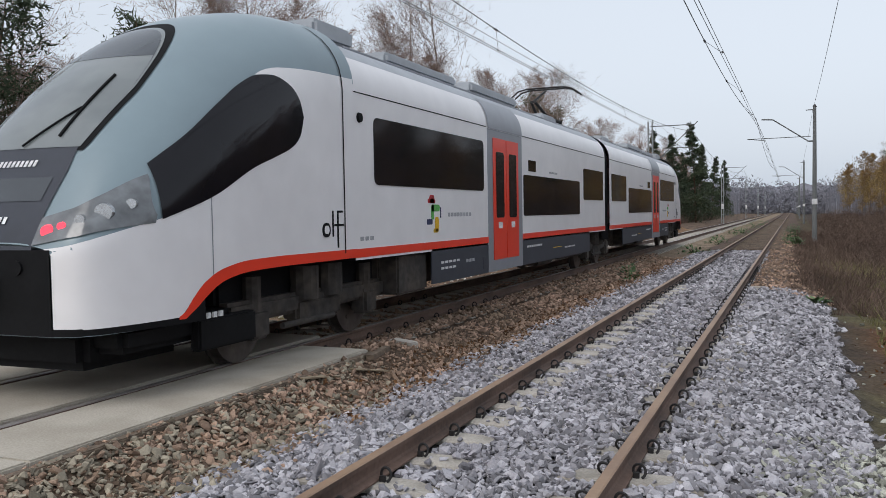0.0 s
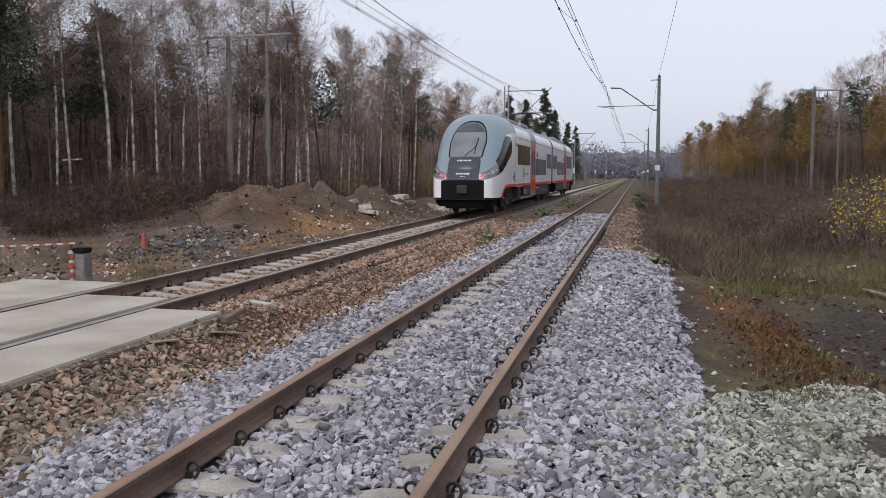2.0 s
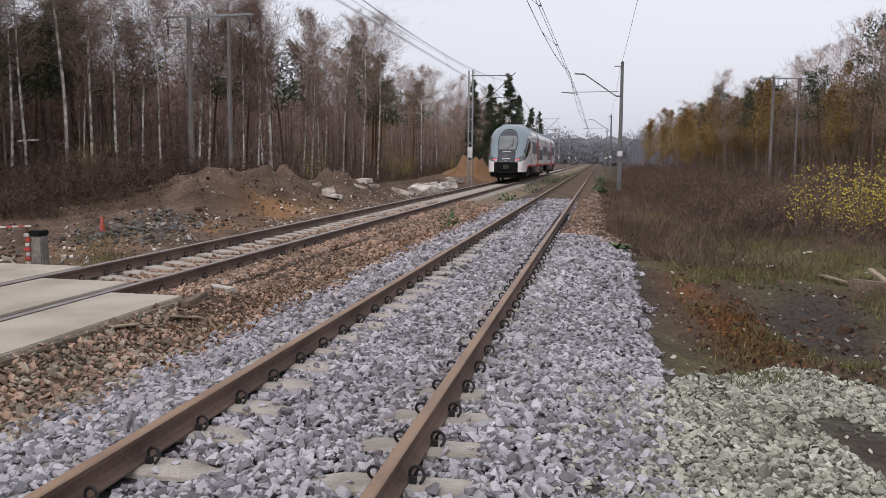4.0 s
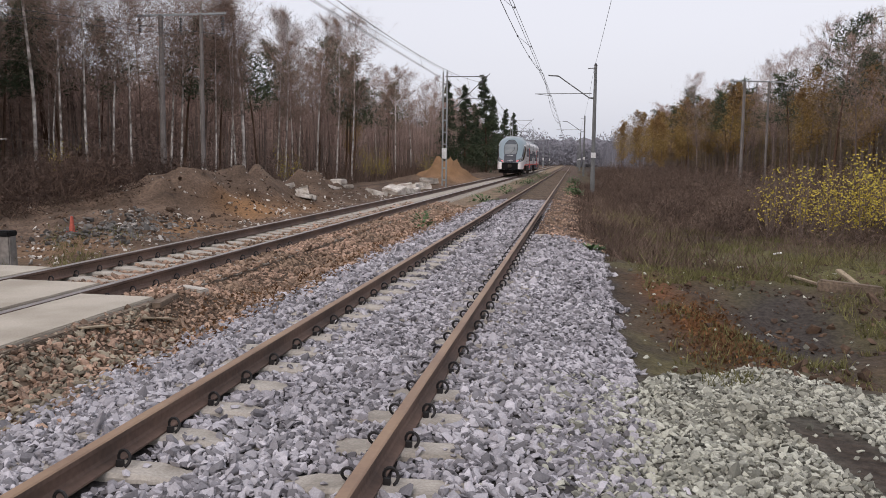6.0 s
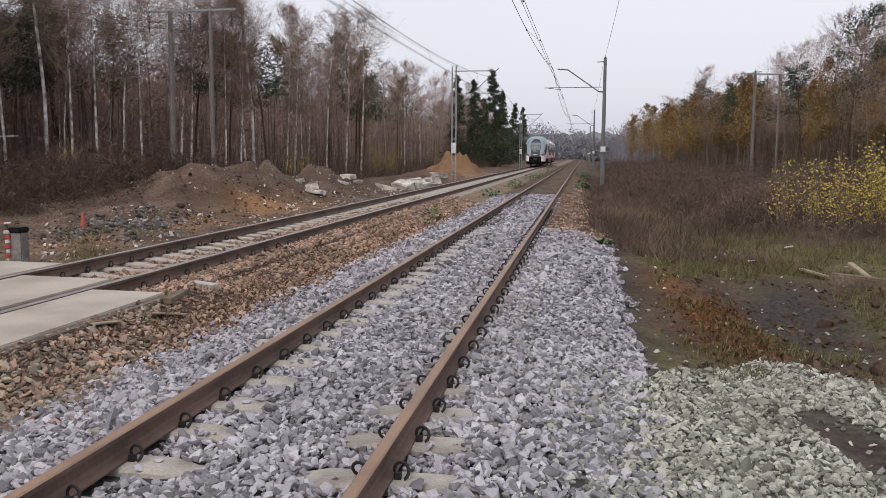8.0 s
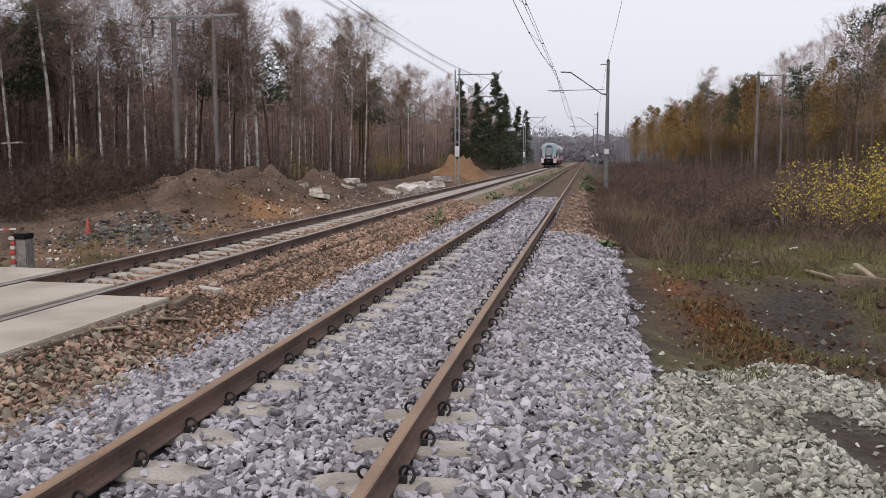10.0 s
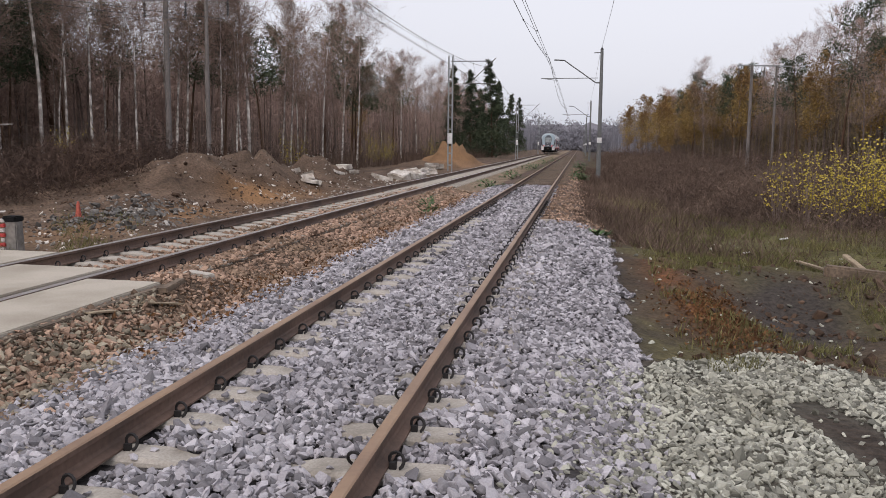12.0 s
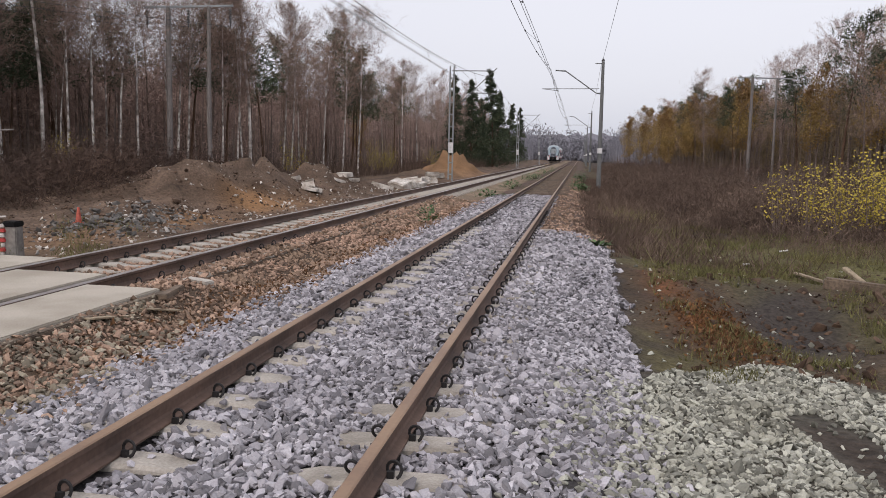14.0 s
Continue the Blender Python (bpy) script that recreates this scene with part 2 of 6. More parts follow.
# ---------------------------------------------------------------- ground
def height(x, y):
    """The lie of the land, in metres over the rail tops."""
    x, y = np.asarray(x, float), np.asarray(y, float)
    px_ = np.array([-400, -60, -30, -16, -11, -8.2, -6.6, -5.9, -3.1, -2.55, -2.0, -1.3, 1.3, 1.9, 2.5, 3.6, 5.5, 9, 14, 20, 60, 400])
    pz = np.array([0.5, 0.4, 0.2, -0.05, -0.3, -0.45, -0.42, -0.225, -0.225, -0.34, -0.3, -0.212, -0.212, -0.27, -0.5, -0.72, -0.75, -0.7, -0.35, 0.3, 0.8, 1.0])
    z = np.interp(x, px_, pz)
    near = 1 - smoothstep(-0.1, 1.2, y - pad_end(x) + 0.25 * wobble(x, y, 1.3))
    pad = smoothstep(1.6, 2.3, x) * near
    z = z * (1 - pad) + pad * (-0.3 - 0.02 * x)
    bank = smoothstep(-3.2, -2.9, x) * (1 - smoothstep(-2.75, -1.85, x)) * (1 - smoothstep(9.0, 11.5, y))
    z = z * (1 - bank) + bank * np.interp(x, [-2.8, -2.5, -1.9], [-0.04, -0.09, -0.27])
    left = smoothstep(-5.9, -8.5, x)
    road = left * (1 - smoothstep(10, 14, y))
    z = z * (1 - road) + road * (-0.32)
    for cx, cy, rx, ry, h in ((-10.2, 21.3, 1.5, 2.2, 0.45), (-10.9, 26.5, 1.7, 2.4, 1.3), (-10.6, 30.5, 1.6, 2.4, 1.35), (-10.2, 33.2, 1.2, 1.6, 0.7), (-13.2, 25.0, 2.0, 3.0, 0.5), (-10.0, 37.0, 1.5, 2.4, 1.1),
                              (-8.8, 18.0, 1.1, 1.8, 0.25), (-9.0, 40.0, 1.4, 2.5, 0.45), (-9.2, 74.0, 2.0, 5.5, 2.0), (-10.0, 62.0, 1.8, 4.0, 0.6)):
        d = ((x - cx) / rx) ** 2 + ((y - cy) / ry) ** 2
        z = z + h * np.exp(-d * 1.1) * (1 + 0.3 * wobble(x, y, 1.7, cy) + 0.12 * wobble(x, y, 5.1, cy))
    for cx, cy, rx, ry, h in ((4.9, 12.4, 1.0, 2.2, -0.2), (3.5, 11.5, 0.6, 1.6, 0.14), (6.5, 8.8, 1.6, 1.2, -0.2), (5.2, 14.5, 2.5, 1.5, 0.15), (3.6, 15.5, 1.2, 2.5, 0.2)):
        d = ((x - cx) / rx) ** 2 + ((y - cy) / ry) ** 2
        z = z + h * np.exp(-d * 1.1)
    rough = smoothstep(2.2, 3.4, x) * (1 - near) + smoothstep(-6.2, -8, x)
    z = z + rough * (0.07 * wobble(x, y, 1.1, 4) + 0.04 * wobble(x, y, 3.7, 1) + 0.02 * wobble(x, y, 7.9, 2)) * (1 - smoothstep(60, 160, y))
    return z


def on_lane(x, y, half=2.0):
    """True on the dirt lane that leads from the crossing through the wood."""
    return (np.abs(0.713 * (np.asarray(x) - 1.77) + 0.70 * np.asarray(y)) < half) & (np.asarray(x) < -9) & (np.asarray(x) > -62)


def tone(x, y):
    """The ground's base colour: what it is made of, and shade between stones."""
    def mix(c, other, k):
        return c * (1 - k[..., None]) + np.array(other) * k[..., None]
    w = wobble(x, y, 0.8, 2)
    w2 = wobble(x, y, 2.6, 5)
    c = np.zeros(x.shape + (3,)) + np.array((0.084, 0.060, 0.038))
    c = mix(c, (0.11, 0.098, 0.046), smoothstep(0.0, 0.7, w) * 0.7)
    c = mix(c, (0.055, 0.042, 0.036), smoothstep(0.1, 0.7, w2) * 0.7)
    c = mix(c, (0.115, 0.105, 0.045), smoothstep(13.5, 16.5, y - 0.5 * (x - 5) + 1.5 * w) * smoothstep(3.6, 5.0, x) * (1 - smoothstep(20, 26, y)) * 0.85)
    rust = np.exp(-(((x - 3.62) / 0.45) ** 2 + ((y - 11.3) / 1.3) ** 2)) + 0.8 * np.exp(-(((x - 3.1) / 0.3) ** 2 + ((y - 14.0) / 1.3) ** 2))
    c = mix(c, (0.19, 0.075, 0.032), np.clip(rust * 1.2, 0, 0.85) * (0.55 + 0.45 * smoothstep(-0.4, 0.4, w2)))
    dark = np.exp(-(((x - 4.9 - 0.1 * (y - 12.8)) / 0.75) ** 2 + ((y - 12.8) / 2.0) ** 2))
    c = mix(c, (0.05, 0.042, 0.038), np.clip(dark * 1.4, 0, 0.95))
    pale = np.exp(-(((x - 3.9) / 1.0) ** 2 + ((y - 31.5) / 2.0) ** 2))
    c = mix(c, (0.30, 0.27, 0.12), np.clip(pale * 1.2, 0, 0.9) * smoothstep(-0.6, 0.3, w2))
    # other side: trodden clay, spoil and sand
    lft = smoothstep(-5.8, -6.6, x)
    spoil = np.array((0.125, 0.086, 0.062)) * (1 + 0.45 * w2[..., None])
    c = c * (1 - lft[..., None]) + spoil * lft[..., None]
    road = lft * (1 - smoothstep(12, 17, y - 0.4 * (x + 8)))
    c = mix(c, (0.17, 0.122, 0.085), road * 0.9)
    lane = (1 - smoothstep(1.6, 2.6, np.abs(0.713 * (x - 1.77) + 0.70 * y))) * smoothstep(-7, -9, x)
    c = mix(c, (0.19, 0.138, 0.096), lane)
    for cx, cy, rx, ry, k in ((-8.3, 21.5, 0.6, 1.8, 0.6), (-8.8, 27.0, 0.7, 1.5, 1.0), (-8.6, 15.8, 1.0, 1.6, 0.3), (-9.2, 74.0, 3.0, 8.0, 0.8), (-8.2, 30, 0.6, 3, 0.4)):
        c = mix(c, (0.30, 0.165, 0.08), np.clip(1.5 * np.exp(-(((x - cx) / rx) ** 2 + ((y - cy) / ry) ** 2)), 0, 1) * k)
    c = mix(c, (0.085, 0.062, 0.042), smoothstep(-13.5, -16, x) * 0.8)
    c = mix(c, (0.055, 0.042, 0.035), smoothstep(3.2, 5.5, x) * smoothstep(24, 29, y) * 0.9)
    # beds of the two tracks, darkened where stones lie as shade in their gaps
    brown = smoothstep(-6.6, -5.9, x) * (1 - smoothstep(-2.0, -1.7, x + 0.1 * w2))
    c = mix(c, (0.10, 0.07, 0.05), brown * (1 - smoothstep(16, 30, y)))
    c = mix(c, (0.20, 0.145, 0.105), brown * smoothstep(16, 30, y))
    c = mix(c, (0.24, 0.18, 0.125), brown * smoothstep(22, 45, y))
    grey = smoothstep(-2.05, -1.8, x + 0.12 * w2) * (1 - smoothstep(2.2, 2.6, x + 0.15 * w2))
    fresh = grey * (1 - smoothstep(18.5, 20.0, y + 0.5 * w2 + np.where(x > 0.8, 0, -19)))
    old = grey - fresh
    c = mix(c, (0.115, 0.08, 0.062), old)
    # Near-black under the fresh stones: the shade of their gaps, put into colour.
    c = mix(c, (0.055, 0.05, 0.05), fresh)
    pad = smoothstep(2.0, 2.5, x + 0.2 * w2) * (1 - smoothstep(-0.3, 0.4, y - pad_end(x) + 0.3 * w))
    # Gravel path: gap shade darkens its bed the same way.
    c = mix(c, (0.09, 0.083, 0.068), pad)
    soil = np.exp(-(((x - SOIL[0] - SOIL[2] * (y - SOIL[1])) / 0.23) ** 4 + ((y - SOIL[1]) / 0.75) ** 4))
    c = mix(c, (0.06, 0.047, 0.038), np.clip(soil * 1.3, 0, 1))
    return np.clip(c, 0.01, 1)


def build_ground():
    xs = np.concatenate([[-3000, -900, -300, -120, -60], np.arange(-45, -14, 1.5), np.arange(-14, -6, 0.3), np.arange(-6, 7, 0.16), np.arange(7, 16, 0.5), np.arange(16, 45, 2), [60, 120, 300, 900, 3000]])
    ys = np.concatenate([[-900, -200, -60, -30, -15], np.arange(-8, 1, 1.0), np.arange(1, 24, 0.18), np.arange(24, 48, 0.5), np.arange(48, 120, 2), np.arange(120, 330, 10), [400, 600, 1200, 4000]])
    gx, gy = np.meshgrid(xs, ys)
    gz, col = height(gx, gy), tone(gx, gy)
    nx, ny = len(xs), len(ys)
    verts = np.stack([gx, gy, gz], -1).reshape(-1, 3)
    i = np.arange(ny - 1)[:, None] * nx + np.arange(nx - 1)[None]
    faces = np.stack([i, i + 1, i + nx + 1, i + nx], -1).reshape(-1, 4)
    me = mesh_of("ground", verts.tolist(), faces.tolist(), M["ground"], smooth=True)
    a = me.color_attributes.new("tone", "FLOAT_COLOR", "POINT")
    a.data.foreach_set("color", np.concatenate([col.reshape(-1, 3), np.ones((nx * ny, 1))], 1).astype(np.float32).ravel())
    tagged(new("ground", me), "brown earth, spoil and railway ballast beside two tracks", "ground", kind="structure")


build_ground()


# ---------------------------------------------------------------- loose stones
rng = np.random.default_rng(7)
SHARDS = []


def shards():
    """Ten-cornered broken stones: ragged hulls of jittered points, sixteen faces each."""
    if not SHARDS:
        dice = np.random.default_rng(3)
        golden = math.pi * (3 - math.sqrt(5))
        while len(SHARDS) < 28:
            k = np.arange(10)
            z = 1 - (2 * k + 1) / 10
            r = np.sqrt(1 - z * z)
            v = np.stack([r * np.cos(golden * k), r * np.sin(golden * k), z], -1) + dice.normal(0, 0.24, (10, 3))
            v = v / np.linalg.norm(v, axis=1)[:, None] * dice.uniform(0.82, 1.12, (10, 1))
            bm = bmesh.new()
            for p in v:
                bm.verts.new(p)
            bmesh.ops.convex_hull(bm, input=bm.verts)
            loose = [w for w in bm.verts if not w.link_faces]
            if not loose and len(bm.faces) == 16:
                bm.verts.index_update()
                SHARDS.append((np.array([w.co for w in bm.verts]), np.array([[w.index for w in f.verts] for f in bm.faces])))
            bm.free()
    return SHARDS


def stones(name, mat, x, y, size, label, category, lift=0.35, base=None):
    """Angular broken stones lying at the given places, joined into one heap."""
    n = len(x)
    shapes, hulls = np.array([k[0] for k in shards()]), np.array([k[1] for k in shards()])
    pick = rng.integers(0, len(shapes), n)
    v = shapes[pick] * (size[:, None] * rng.uniform([0.95, 0.68, 0.5], [1.35, 1.0, 0.85], (n, 3)))[:, None, :]
    a, b, c = rng.uniform(0, 6.283, n), rng.normal(0, 0.38, n), rng.normal(0, 0.38, n)
    zc = v[..., 2] + v[..., 0] * b[:, None] + v[..., 1] * c[:, None]
    xr = v[..., 0] * np.cos(a)[:, None] - v[..., 1] * np.sin(a)[:, None]
    yr = v[..., 0] * np.sin(a)[:, None] + v[..., 1] * np.cos(a)[:, None]
    z = (height(x, y) if base is None else base) + size * lift
    out = np.stack([xr + x[:, None], yr + y[:, None], zc + z[:, None]], -1).reshape(-1, 3)
    faces = (hulls[pick] + (np.arange(n) * 10)[:, None, None]).reshape(-1, 3)
    me = bpy.data.meshes.new(name)
    me.vertices.add(len(out))
    me.vertices.foreach_set("co", out.astype(np.float32).ravel())
    me.loops.add(faces.size)
    me.loops.foreach_set("vertex_index", faces.astype(np.int32).ravel())
    me.polygons.add(len(faces))
    me.polygons.foreach_set("loop_start", np.arange(0, faces.size, 3, dtype=np.int32))
    me.polygons.foreach_set("use_smooth", np.zeros(len(faces), dtype=bool))
    me.materials.append(mat)
    me.update(calc_edges=True)
    return tagged(new(name, me), label, category, kind="stuff")


# ---------------------------------------------------------------- tracks
def rail_mesh(y0, y1, step, mats, tall=0.165):
    prof = [(-0.07, -0.165), (0.07, -0.165), (0.07, -0.152), (0.02, -0.135), (0.009, -0.115), (0.009, -0.052), (0.034, -0.038), (0.036, -0.008), (0.028, 0.0),
            (-0.028, 0.0), (-0.036, -0.008), (-0.034, -0.038), (-0.009, -0.052), (-0.009, -0.115), (-0.02, -0.135), (-0.07, -0.152)]
    prof = [(a, -0.165 + (b + 0.165) * tall / 0.165) for a, b in prof]
    ys = np.arange(y0, y1 + step, step)
    n = len(prof)
    verts = [(px_, y, pz) for y in ys for px_, pz in prof]
    faces, slots = [], []
    for i in range(len(ys) - 1):
        for k in range(n):
            j = (k + 1) % n
            faces.append((i * n + k, i * n + j, (i + 1) * n + j, (i + 1) * n + k))
            slots.append(1 if k in (7, 8, 9) else 0)
    faces += [tuple(range(n)), tuple(reversed(range((len(ys) - 1) * n, len(ys) * n)))]
    slots += [0, 0]
    return mesh_of("rail", verts, faces, *mats, slots=slots)


def sleeper_mesh():
    """A concrete sleeper: broad ends under the rails, a lower waist between them."""
    bm = bmesh.new()
    rows = [(-1.3, 0.10, -0.045), (-1.24, 0.125, 0.0), (-0.45, 0.12, -0.005), (-0.3, 0.095, -0.03), (0.3, 0.095, -0.03), (0.45, 0.12, -0.005), (1.24, 0.125, 0.0), (1.3, 0.10, -0.045)]
    ring = []
    for x, w, z in rows:
        ring.append([bm.verts.new(p) for p in ((x, -w - 0.03, -0.2), (x, -w, z - 0.02), (x, -w + 0.02, z), (x, w - 0.02, z), (x, w, z - 0.02), (x, w + 0.03, -0.2))])
    for a, b in zip(ring, ring[1:]):
        for k in range(5):
            bm.faces.new((a[k], a[k + 1], b[k + 1], b[k]))
    bm.faces.new(ring[0])
    bm.faces.new(ring[-1])
    bmesh.ops.recalc_face_normals(bm, faces=bm.faces)
    me = bpy.data.meshes.new("sleeper")
    bm.to_mesh(me)
    bm.free()
    me.materials.append(M["concrete"])
    return me


def clip_mesh():
    """A sprung ring clip beside the rail foot on its cast shoulder."""
    verts, faces = [], []
    n, m, big, small = 12, 6, 0.042, 0.0095
    arc = radians(300)
    for i in range(n + 1):
        a = -arc / 2 + arc * i / n + radians(90)
        for k in range(m):
            b = 2 * math.pi * k / m
            r = big + small * math.cos(b)
            verts.append((0.012 + r * math.cos(a), 0.03 * math.sin(a * 0.5) + small * math.sin(b), 0.030 + r * math.sin(a)))
    for i in range(n):
        for k in range(m):
            j = (k + 1) % m
            faces.append((i * m + k, i * m + j, (i + 1) * m + j, (i + 1) * m + k))
    faces += [tuple(range(m)), tuple(range(n * m, n * m + m))]
    b = len(verts)
    for x in (-0.024, 0.014):
        verts += [(x, -0.016, -0.02), (x, -0.011, 0.024), (x, 0.011, 0.024), (x, 0.016, -0.02)]
    faces += [(b, b + 1, b + 2, b + 3), (b + 7, b + 6, b + 5, b + 4), (b, b + 4, b + 5, b + 1), (b + 1, b + 5, b + 6, b + 2), (b + 2, b + 6, b + 7, b + 3)]
    return mesh_of("rail_clip", verts, faces, M["clip"], smooth=False)


def build_track(name, x, label, top, concrete_to, clips_to, first):
    track = tagged(new(name), label, "railway track", kind="structure")
    track.location = (x, 0, 0)
    near = rail_mesh(-12, 420, 12, (M["rail"], top), 0.149 if x == 0 else 0.165)
    for side in (-0.7535, 0.7535):
        r = new("rail", near)
        r.parent, r.location = track, (side, 0, 0)
        tagged(r, "rusty brown steel rail")
    sm, cm = sleeper_mesh(), clip_mesh()
    k = -24
    while first + PITCH * k < concrete_to:
        y = first + PITCH * k
        s = new("sleeper", sm)
        s.parent, s.location = track, (random.uniform(-0.02, 0.02), y, -0.165 - (0.06 if x == 0 and y > 20 else 0))
        if -1 < y < clips_to:
            for side in (-0.7535, 0.7535):
                for way in (-1, 1):
                    c = new("rail_clip", cm)
                    c.parent, c.location = track, (side + way * 0.098, y, -0.155)
                    c.rotation_euler = (0, 0, 0 if way > 0 else math.pi)
        k += 1
    verts, faces = [], []
    while first + PITCH * k < 150:
        y = first + PITCH * k
        b = len(verts)
        verts += [(-1.25, y - 0.12, -0.18), (1.25, y - 0.12, -0.18), (1.25, y + 0.12, -0.18), (-1.25, y + 0.12, -0.18), (-1.25, y - 0.12, -0.4), (1.25, y - 0.12, -0.4), (1.25, y + 0.12, -0.4), (-1.25, y + 0.12, -0.4)]
        faces += [tuple(b + i for i in f) for f in ((0, 1, 2, 3), (0, 4, 5, 1), (1, 5, 6, 2), (2, 6, 7, 3), (3, 7, 4, 0))]
        k += 1
    solid("far_sleepers", verts, faces, M["timber"] if x == 0 else M["concrete"], track, kind="stuff")
    return track


build_track("track_near", 0.0, "rusty railway track on concrete sleepers in fresh grey ballast", M["rail_top"], 39, 26, FIRST)
build_track("track_far", LEFT, "railway track with worn rails on concrete sleepers in brown ballast", M["rail_shiny"], 70, 16, FIRST + 0.2)


def scatter(x0, x1, y0, y1, per, falloff=9.0):
    """Places spread over a rectangle, thinning with the distance."""
    n = int((x1 - x0) * (y1 - y0) * per)
    x, y = rng.uniform(x0, x1, n), rng.uniform(y0, y1, n)
    keep = rng.uniform(0, 1, n) < np.clip((falloff / np.maximum(y, 1.0)) ** 1.3, 0, 1)
    return x[keep], y[keep]


def off_rails(x, y, centre, first, grow=0.0):
    """True where a stone lies clear of rails and mostly of the sleeper tops."""
    r = np.minimum(np.abs(x - centre - 0.7535), np.abs(x - centre + 0.7535))
    k = np.abs((y - first) / PITCH - np.round((y - first) / PITCH)) * PITCH
    on = (k < 0.10 + 2 * grow) & (np.abs(x - centre) < 1.08) & (np.abs(x - centre) > 0.40 - 10 * grow)
    return (r > 0.09 + grow) & ~(on & (rng.uniform(0, 1, len(x)) > 0.07 - 3 * grow)) & ~((r < 0.17) & (k < 0.16))


def on_sleeper(x, y):
    """How far a place lies from the nearest sleeper's middle line."""
    return np.abs((y - FIRST) / PITCH - np.round((y - FIRST) / PITCH)) * PITCH


def bare_top(x, y):
    """True where the fresh ballast leaves a sleeper of the near track uncovered."""
    row = np.round((y - FIRST) / PITCH)
    ragged = 0.10 * np.sin(row * 12.9898 + 2.0) + 0.03 * np.sin(x * 40 + row * 7)
    k = on_sleeper(x, y)
    inner_left = (x > -0.75) & (x < -0.33 + ragged) & (k < 0.15)
    inner_right = (x > 0.47 - ragged) & (x < 0.75) & (k < 0.14 - 0.03 * (np.sin(row * 5.1) > 0.2)) & (y < 11)
    outer_right = (x > 0.75) & (x < 1.04 + 0.9 * ragged) & (k < 0.14) & (y < 6.2)
    outer_left = (x < -0.75) & (x > -1.02 + ragged) & (k < 0.14) & (np.sin(row * 3.7 + 1) > -0.1) & (y < 9)
    return inner_left | inner_right | outer_right | outer_left


x, y = scatter(-2.1, 2.6, -7, 38, 1080, 6.6)
keep = (y > 2.6) | (rng.uniform(0, 1, len(x)) < 0.22)
x, y = x[keep], y[keep]
edge = 0.16 * wobble(x, y, 2.2, 3)
reach = np.minimum(np.abs(x - 0.7535), np.abs(x + 0.7535))
keep = (reach > 0.088) & ~((reach < 0.16) & (on_sleeper(x, y) < 0.10)) & ~(bare_top(x, y) & (rng.uniform(0, 1, len(x)) > 0.06))
keep &= (x > -2.0 + edge + 0.2 * rng.normal(0, 0.5, len(x))) & (x < 2.4 + edge) & ~((x > 0.9) & (y > 19.5 + 4 * edge - 1.3 * np.maximum(x - 1.5, 0) ** 2)) & (x < 2.15 + 0.3 * rng.normal(0, 0.6, len(x)) + 10 * (y > 7.0))
x, y = x[keep], y[keep]
over = (np.abs(x) < 1.28) & (on_sleeper(x, y) < 0.13) & (y < 20)
level = np.where(np.abs(x) < 1.3, np.where((x > -0.75) & (x < -0.33), -0.217, -0.194), -9.0)
bed = np.maximum(height(x, y), np.where(y < 20, level, -9.0)) + 0.012 * wobble(x, y, 5.0, 8)
bed = np.where(over, np.where(np.abs(x) > 0.4, -0.172, -0.19), bed)
stones("ballast_stones", M["stone_grey"], x, y, rng.gamma(9, 0.0262 / 9, len(x)) * (1 + 0.4 * smoothstep(8, 20, y)), "sharp blue-grey crushed stone ballast", "gravel", base=bed)
x, y = scatter(-6.4, -1.5, -5.0, 34, 760, 7.8)
keep = (y > 3.6) | (rng.uniform(0, 1, len(x)) < 0.22)
x, y = x[keep], y[keep]
outer = (x > LEFT + 0.86) & (x < LEFT + 1.4)
keep = (off_rails(x, y, LEFT, FIRST + 0.2, 0.02) | outer) & (x < -1.85 + 0.25 * rng.normal(0, 0.7, len(x))) & ~((x < -2.75) & (y < np.where(x > -3.75, 8.78, np.where(x > -5.22, 9.66, 10.92))))
x, y, outer = x[keep], y[keep], outer[keep]
stones("old_ballast_stones", M["stone_brown"], x, y, rng.gamma(5, 0.0205 / 5, len(x)) * (1 + 0.45 * smoothstep(8, 20, y)), "rust-brown dusty old ballast stones", "gravel", base=np.where(outer, np.maximum(height(x, y), -0.172), height(x, y)))
n = 7000
x, y = rng.uniform(0.85, 2.5, n), 18.5 + 50 * rng.uniform(0, 1, n) ** 1.6
k = (y > 19.5 + 1.5 * wobble(x, y, 1.2, 5)) & (wobble(x, y, 1.7, 2) + 0.5 * rng.normal(0, 1, n) > -0.3)
stones("bed_stones", M["stone_brown"], x[k], y[k], rng.gamma(5, 0.028 / 5, k.sum()), "rust-brown stones on the old bed beyond the fresh ballast", "gravel", 0.3)
x, y = rng.uniform(-2.9, -1.7, 6000), rng.uniform(2.0, 8.5, 6000)
k = (x < -1.9 + 0.2 * rng.normal(0, 0.6, 6000)) & ~((x < -2.72) & (y < 8.9)) & (rng.uniform(3.5, 9.0, 6000) > y)
stones("mixed_gravel", M["stone_mixed"], x[k], y[k], rng.gamma(9, 0.025 / 9, k.sum()), "pale dusty stones mixed into old ballast", "gravel", 0.5)
x, y = scatter(1.2, 6.5, -7, 9.0, 1120, 6.5)
keep = ((y > 3.0) & (x < y * 0.62 + 1.9)) | (rng.uniform(0, 1, len(x)) < 0.15)
x, y = x[keep], y[keep]
w = wobble(x, y, 2.1, 6)
soil = ((x - SOIL[0] - SOIL[2] * (y - SOIL[1])) / 0.17) ** 4 + ((y - SOIL[1]) / 0.72) ** 4 < 3.4 + 1.5 * w
